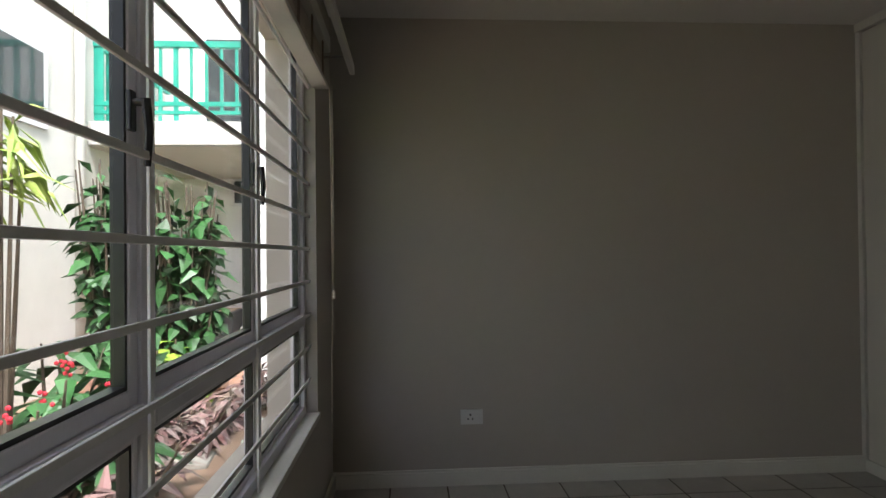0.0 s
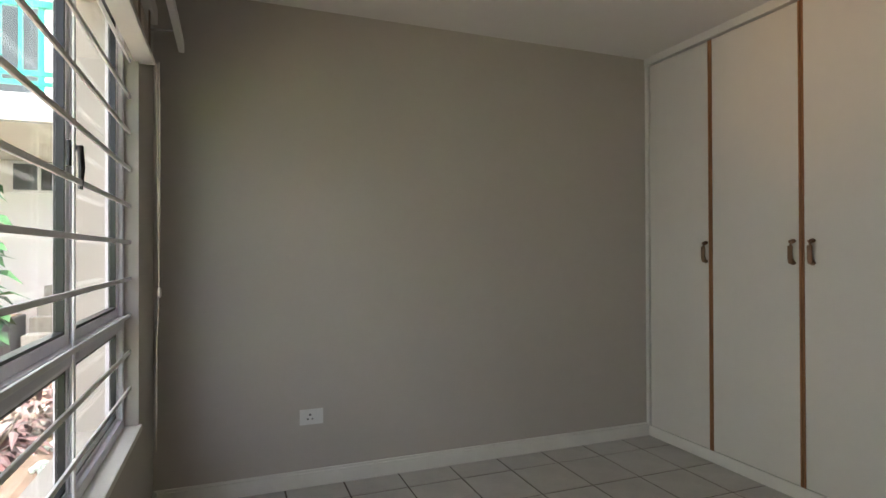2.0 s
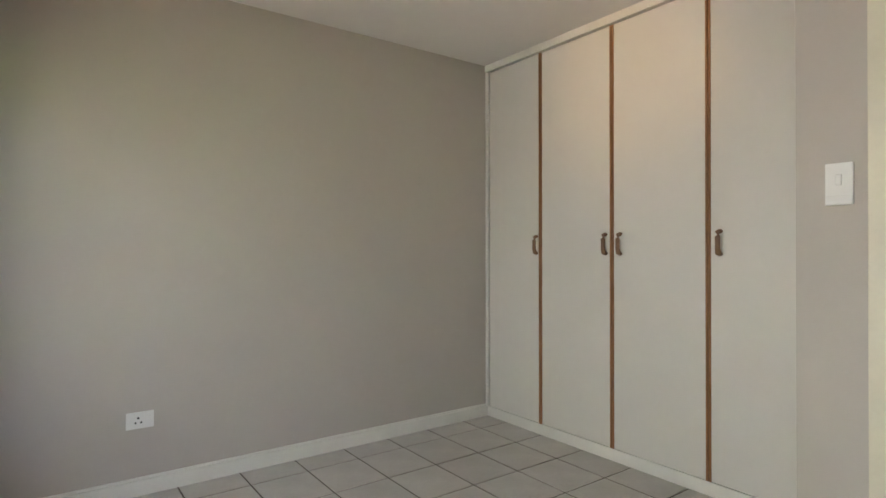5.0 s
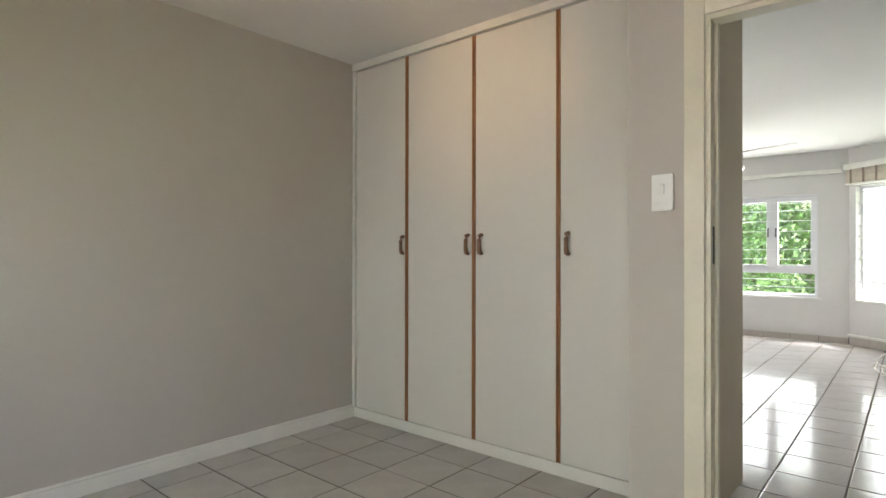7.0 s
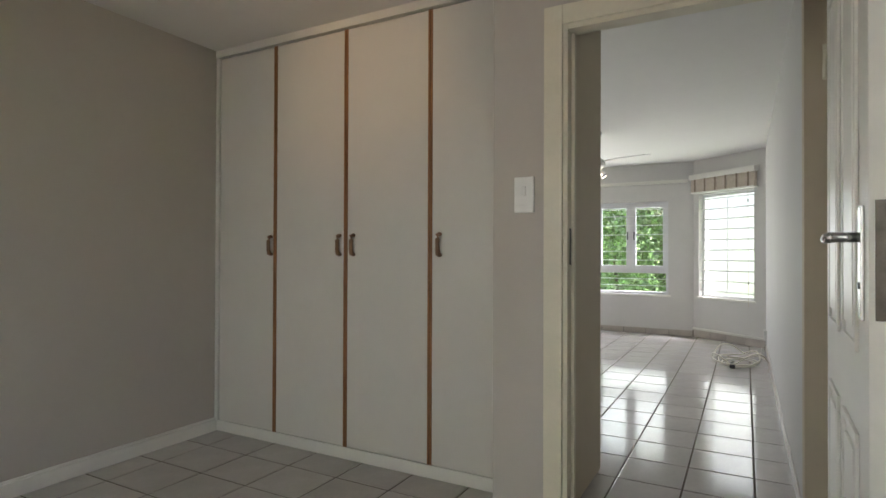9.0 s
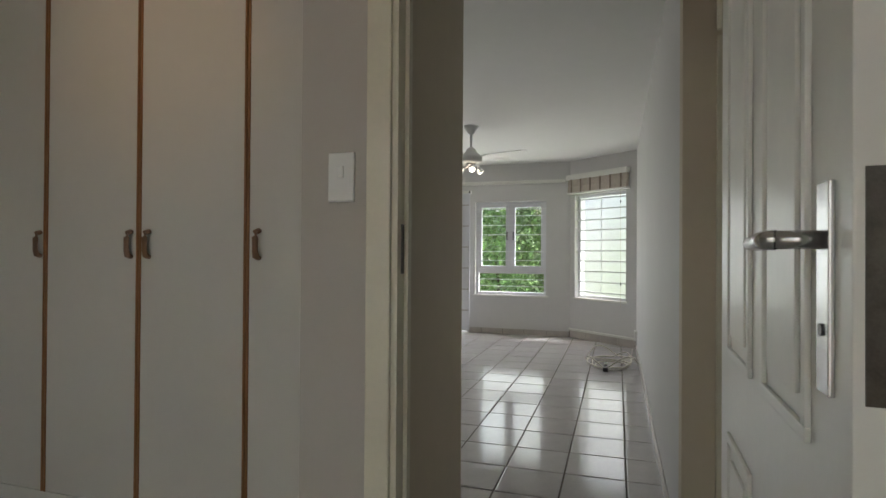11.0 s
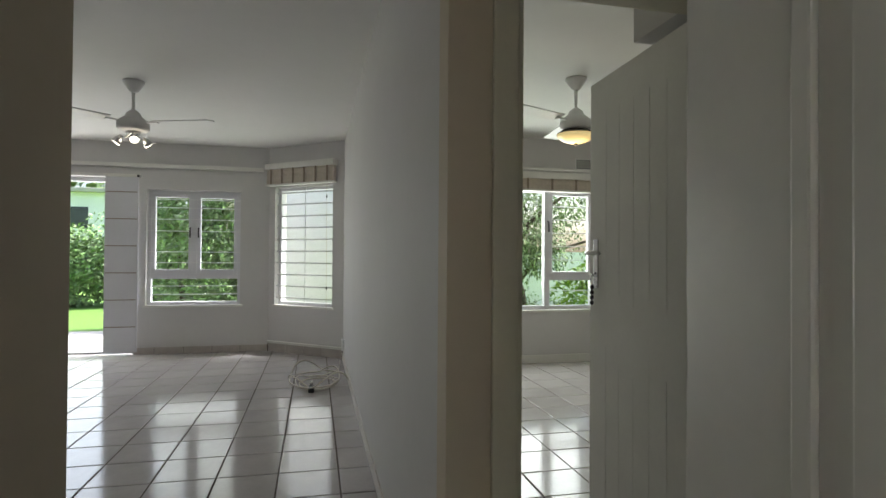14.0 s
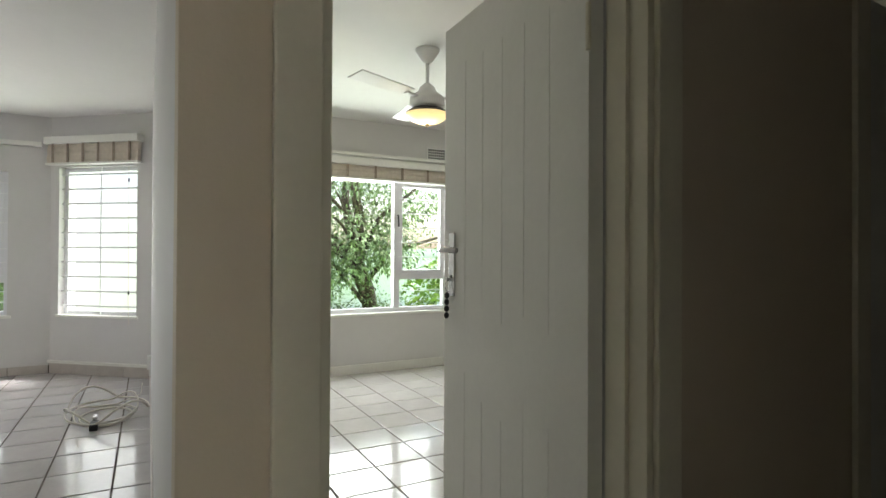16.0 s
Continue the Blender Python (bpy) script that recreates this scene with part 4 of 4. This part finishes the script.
cloud_object("foliage", clumps(random.Random(2), 240, [((0, 0, 0.55), 0.4, 1), ((0.3, -0.5, 0.7), 0.4, 1), ((0.2, 0.35, 0.6), 0.35, 1), ((0.1, 0, 1.0), 0.3, 1)], 1), 0.13, 0.5, 0.1, 3, M_LEAF_BRIGHT, sh)
part("stem", tube(bmesh.new(), [(0, 0, 0), (0, 0.05, 0.6), (0.1, 0, 1.0)], [0.03, 0.02, 0.01]), M_BARK, sh)

# neighbouring white wall seen from the bay, and a far house over the hedge
structure("garden_wall", bx(9.6, 9.85, -1.6, 0.64, -0.15, 3.6), M_RENDER_W, "bright white rendered garden wall beside the bay", "wall")
structure("boundary_wall", bx(14.5, 14.7, -9, -1.0, -0.15, 1.3), M_RENDER_W, "low white boundary wall behind the tree", "wall")
farw = thing("far_woods", "hazy green wooded hillside in the distance", "woods", kind="stuff")
rng = random.Random(17)
fc = [((rng.uniform(50, 64), rng.uniform(-10, 46), rng.uniform(1, 9)), rng.uniform(2.5, 4.5), rng.uniform(0.6, 1.2)) for _ in range(90)]
cloud_object("foliage", clumps(rng, 120, fc, 1), 0.9, 0.6, 0.1, 44, M_LEAF_TREE, farw)
house = thing("far_house", "pale house with a flat roof above the hedge", "house", pose(36, 14.5, 0))
part("wall", bx(0, 6, -4, 4, -0.15, 4.6), M_RENDER_W, house)
part("roof", bx(-0.4, 6.4, -4.4, 4.4, 4.6, 4.85, bevel=0.05), M_SOFFIT, house)
for yy in (-2.2, 1.0):
    part("window", bx(-0.04, 0.02, yy, yy + 1.2, 2.6, 3.8, bevel=0.01), M_DARKGLASS, house)

# courtyard building with the balcony
cb = thing("courtyard_building", "cream rendered building with a turquoise balcony railing", "building")
cb.location.x = -0.34
part("side_wall", bx(-3.85, -3.43, -3.2, 6.05, -0.15, 7.0), M_RENDER, cb)
part("back_wall", bx(-8.0, 2.5, 8.7, 9.0, -0.15, 7.0), M_RENDER_W, cb)
part("inner_wall", bx(-4.2, -3.46, 6.05, 8.7, -0.15, 7.0), M_RENDER, cb)
slab = part("balcony_slab", bx(-3.455, -1.50, 6.1, 8.69, 2.46, 2.72, bevel=0.01), M_RENDER, cb)
# thin sheet on the slab's underside, darker than its cream plaster
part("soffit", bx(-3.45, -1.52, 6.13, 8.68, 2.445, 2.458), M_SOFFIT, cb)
rl = part("railing", bx(-3.42, -1.52, 6.14, 6.20, 3.55, 3.62, bevel=0.006), M_GREEN_PAINT, cb, "turquoise painted wooden railing")
part("bottom_rail", bx(-3.42, -1.52, 6.15, 6.19, 2.90, 2.95, bevel=0.004), M_GREEN_PAINT, rl)
part("mid_rail", bx(-3.42, -1.52, 6.15, 6.19, 2.81, 2.85, bevel=0.004), M_GREEN_PAINT, rl)
for k in range(12):
    x = -3.37 + 0.165 * k
    w = 0.05 if k == 0 else 0.025 if k % 5 == 0 else 0.016
    part("baluster", bx(x - w, x + w, 6.155, 6.185, 2.74 if k % 5 == 0 else 2.83, 3.56, bevel=0.004), M_GREEN_PAINT, rl)
for k in range(7):
    part("side_baluster", bx(-3.42, -3.38, 6.4 + 0.22 * k, 6.43 + 0.22 * k, 2.72, 3.56, bevel=0.003), M_GREEN_PAINT, rl)
part("side_rail", bx(-3.43, -3.37, 6.2, 8.0, 3.55, 3.61, bevel=0.004), M_GREEN_PAINT, rl)
fw1 = part("window", bx(-3.44, -3.40, 4.0, 5.36, 2.45, 3.24, bevel=0.006), M_ALU, cb)
part("pane", bx(-3.398, -3.392, 4.08, 5.28, 2.53, 3.16), M_DARKGLASS, fw1)
fw2 = part("window", bx(-2.75, -2.05, 8.67, 8.72, 2.02, 2.44, bevel=0.006), M_ALU, cb)
part("pane", bx(-2.69, -2.11, 8.655, 8.668, 2.06, 2.40), M_DARKGLASS, fw2)
part("mullion", bx(-2.42, -2.38, 8.645, 8.656, 2.06, 2.40), M_ALU, fw2)
part("drainpipe", tube(bmesh.new(), [(-3.37, 5.82, -0.1), (-3.37, 5.82, 7.0)], 0.05, 12), M_RENDER, cb, "cream painted drainpipe", smooth=True)
part("pier", bx(-1.49, -1.15, 5.6, 6.09, -0.15, 7.0), M_RENDER_W, cb)
bd = part("upper_door", bx(-3.2, -2.3, 8.66, 8.70, 2.72, 4.7, bevel=0.006), M_ALU, cb)
part("pane", bx(-3.1, -2.4, 8.64, 8.658, 2.85, 4.6), M_DARKGLASS, bd)

st = thing("garden_steps", "grey stone garden steps beside the courtyard wall", "steps", pose(-2.35, 7.0, -0.03))
for k in range(5):
    part("step", bx(-0.2, 0.35, 0.28 * k, 0.28 * k + 0.32, 0, 0.17 * (k + 1), bevel=0.012), M_STONE, st)
structure("terrace", bx(-3.77, -1.4, 5.35, 8.69, -0.10, -0.03), M_BRICKP, "terracotta paved strip in the courtyard", "paving")
for k in range(8):
    r = random.Random(60 + k)
    s = bmesh.new()
    box(s, -0.18, 0.18, -0.13, 0.13, -0.02, 0.03, bevel=0.02)
    for v in s.verts:
        v.co.x *= 1 + 0.2 * math.sin(v.co.y * 20 + k)
    o = part("stepping_stone", s, M_STONE)
    o.matrix_basis = pose(-1.78 - 0.1 * (k % 2), 1.0 + 0.62 * k, -0.06, 0, 0, r.uniform(-15, 15))
    tagged(o, "flat grey stepping stone set in the soil", "stepping stone", "stepping stones")

def big_leaf_plant(name, m, n, height, spread, size, aspect, material, label, seed, droop=0.3, cat="plant", flower=0, aim=0.2, low=0.25):
    """A clump of stems that carry long bent leaves."""
    t = thing(name, label, cat, m)
    r = random.Random(seed)
    pts = []
    bm = bmesh.new()
    for k in range(max(3, n // 14)):
        a, q = r.uniform(0, 6.28), spread * r.random() ** 0.5
        top = Vector((q * math.cos(a), q * math.sin(a), height * r.uniform(0.88 if low > 0.5 else 0.45, 1.0)))
        tube(bm, [(top.x * 0.3, top.y * 0.3, 0), (top.x * 0.7, top.y * 0.7, top.z * 0.55), tuple(top)], [0.016, 0.012, 0.006], 6)
        for _ in range(14):
            h = r.uniform(low, 1.0)
            p = Vector((top.x * (0.3 + 0.7 * h), top.y * (0.3 + 0.7 * h), top.z * h))
            b = r.uniform(0, 6.28)
            pts.append((p, Vector((math.cos(b), math.sin(b), aim))))
    part("stem", bm, M_BARK, t)
    cloud_object("leaves", pts, size, aspect, droop, seed, material, t)
    if flower:
        bm = bmesh.new()
        for k in range(flower):
            a, q = r.uniform(0, 6.28), spread * r.random()
            for j in range(6):
                bmesh.ops.create_icosphere(bm, subdivisions=1, radius=0.015, matrix=Matrix.Translation((q * math.cos(a) + r.uniform(-0.03, 0.03), q * math.sin(a) + r.uniform(-0.03, 0.03), height * 0.85 + r.uniform(-0.04, 0.06))))
        part("flowers", bm, M_FLOWER, t, "small red flowers")
    return t


big_leaf_plant("climbing_plant", pose(-2.92, 4.9, -0.06), 900, 2.2, 0.30, 0.20, 0.5, M_LEAF_DARK, "tall broad-leaved dark green garden shrub", 1, 0.45, "shrub")
big_leaf_plant("climbing_plant", pose(-2.36, 5.0, -0.06), 760, 2.02, 0.34, 0.20, 0.5, M_LEAF_DARK, "tall broad-leaved dark green garden shrub", 2, 0.45, "shrub")
big_leaf_plant("striped_dracaena", pose(-2.60, 3.1, -0.06), 84, 2.12, 0.24, 0.36, 0.13, M_LEAF_YEL, "variegated yellow-green strap-leaved plant", 3, 0.45, "plant", low=0.86)
big_leaf_plant("leafy_plant", pose(-2.5, 3.4, -0.06), 130, 0.72, 0.6, 0.34, 0.3, M_LEAF_DARK, "low broad-leaved plant with red flowers", 4, 0.2, "plant", 4)
big_leaf_plant("leafy_plant", pose(-2.2, 2.7, -0.06), 120, 0.62, 0.55, 0.32, 0.3, M_LEAF_DARK, "low broad-leaved plant with red flowers", 5, 0.2, "plant", 3)
big_leaf_plant("leafy_plant", pose(-2.1, 1.6, -0.06), 100, 0.5, 0.5, 0.28, 0.3, M_LEAF_DARK, "low broad-leaved green plant", 6, 0.2, "plant", 3)
big_leaf_plant("lime_plant", pose(-2.25, 4.6, -0.06), 90, 0.75, 0.32, 0.26, 0.4, M_LEAF_BRIGHT, "bright green leafy plant beside the planter", 7, 0.2, "plant")
for k, (px, py) in enumerate(((-1.7, 1.2), (-2.0, 1.9), (-1.75, 2.4), (-1.8, 2.9), (-2.1, 3.6), (-1.85, 3.8), (-1.75, 4.3), (-1.5, 4.7), (-1.3, 4.9), (-2.0, 4.1), (-1.6, 0.6), (-2.5, 1.4))):
    big_leaf_plant("purple_plant", pose(px, py, -0.06), 90, 0.34, 0.36, 0.2, 0.25, M_LEAF_RED, "low purple-red leafy bedding plant", 20 + k, 0.15, "plant")
for k in range(9):
    r = random.Random(90 + k)
    bm = bmesh.new()
    for j in range(3):
        for q in range(8):
            a = q * 0.785 + j * 0.4
            rad = 0.022 + 0.018 * (2 - j)
            bmesh.ops.create_icosphere(bm, subdivisions=1, radius=0.016, matrix=Matrix.Translation((rad * math.cos(a), rad * math.sin(a), 0.012 + 0.014 * j)))
    o = part("succulent", bm, M_SUCC)
    o.matrix_basis = pose(-1.40 + r.uniform(-0.1, 0.1), 1.4 + 0.4 * k, -0.06)
    tagged(o, "small pale green rosette succulent in the soil", "succulent", "succulents")
pl = thing("planter", "black square planter in the courtyard", "planter", pose(-2.87, 7.3, -0.03))
part("pot", bx(-0.25, 0.3, -0.25, 0.25, 0, 0.56, bevel=0.015), M_POT, pl)
part("soil", bx(-0.22, 0.27, -0.22, 0.22, 0.54, 0.57), M_SOIL, pl)

# ================= floors, piece by piece =================
tiled_floor("floor_bedroom", XW, XR + 0.02, YB, YF, 1.681 - 0.302 * 8, 2.318 - 0.331 * 14, 0.302, 0.331, M_TILE_B, "grey-beige glazed floor tiles in the bedroom", skip=lambda x, y: x > XD2 and y < 0.615)
tiled_floor("floor_living", XR + 0.021, XL + 0.05, YR - 0.05, YL, 4.350 - 0.331 * 8, 0.055 - 0.318 * 4, 0.331, 0.318, M_TILE, "glossy pale grey floor tiles in the living room")
tiled_floor("floor_lobby", XD2 - 0.07, XR + 0.02, -3.1, YP + 0.03, 4.350 - 0.331 * 12, 0.055 - 0.318 * 8, 0.331, 0.318, M_TILE, "glossy pale grey floor tiles in the lobby").location.z = 0.0008
tiled_floor("floor_lobby_end", XR + 0.021, X2 + 0.05, -3.1, YR - 0.051, 4.350 - 0.331 * 12, 0.055 - 0.318 * 8, 0.331, 0.318, M_TILE, "glossy pale grey floor tiles in the lobby")
tiled_floor("floor_second_bedroom", X2 + 0.051, XB2 + 0.02, -4.6, YR - 0.06, 4.382 - 0.303 * 8, -1.54 - 0.303 * 12, 0.303, 0.303, M_TILE, "glossy pale floor tiles in the second bedroom")
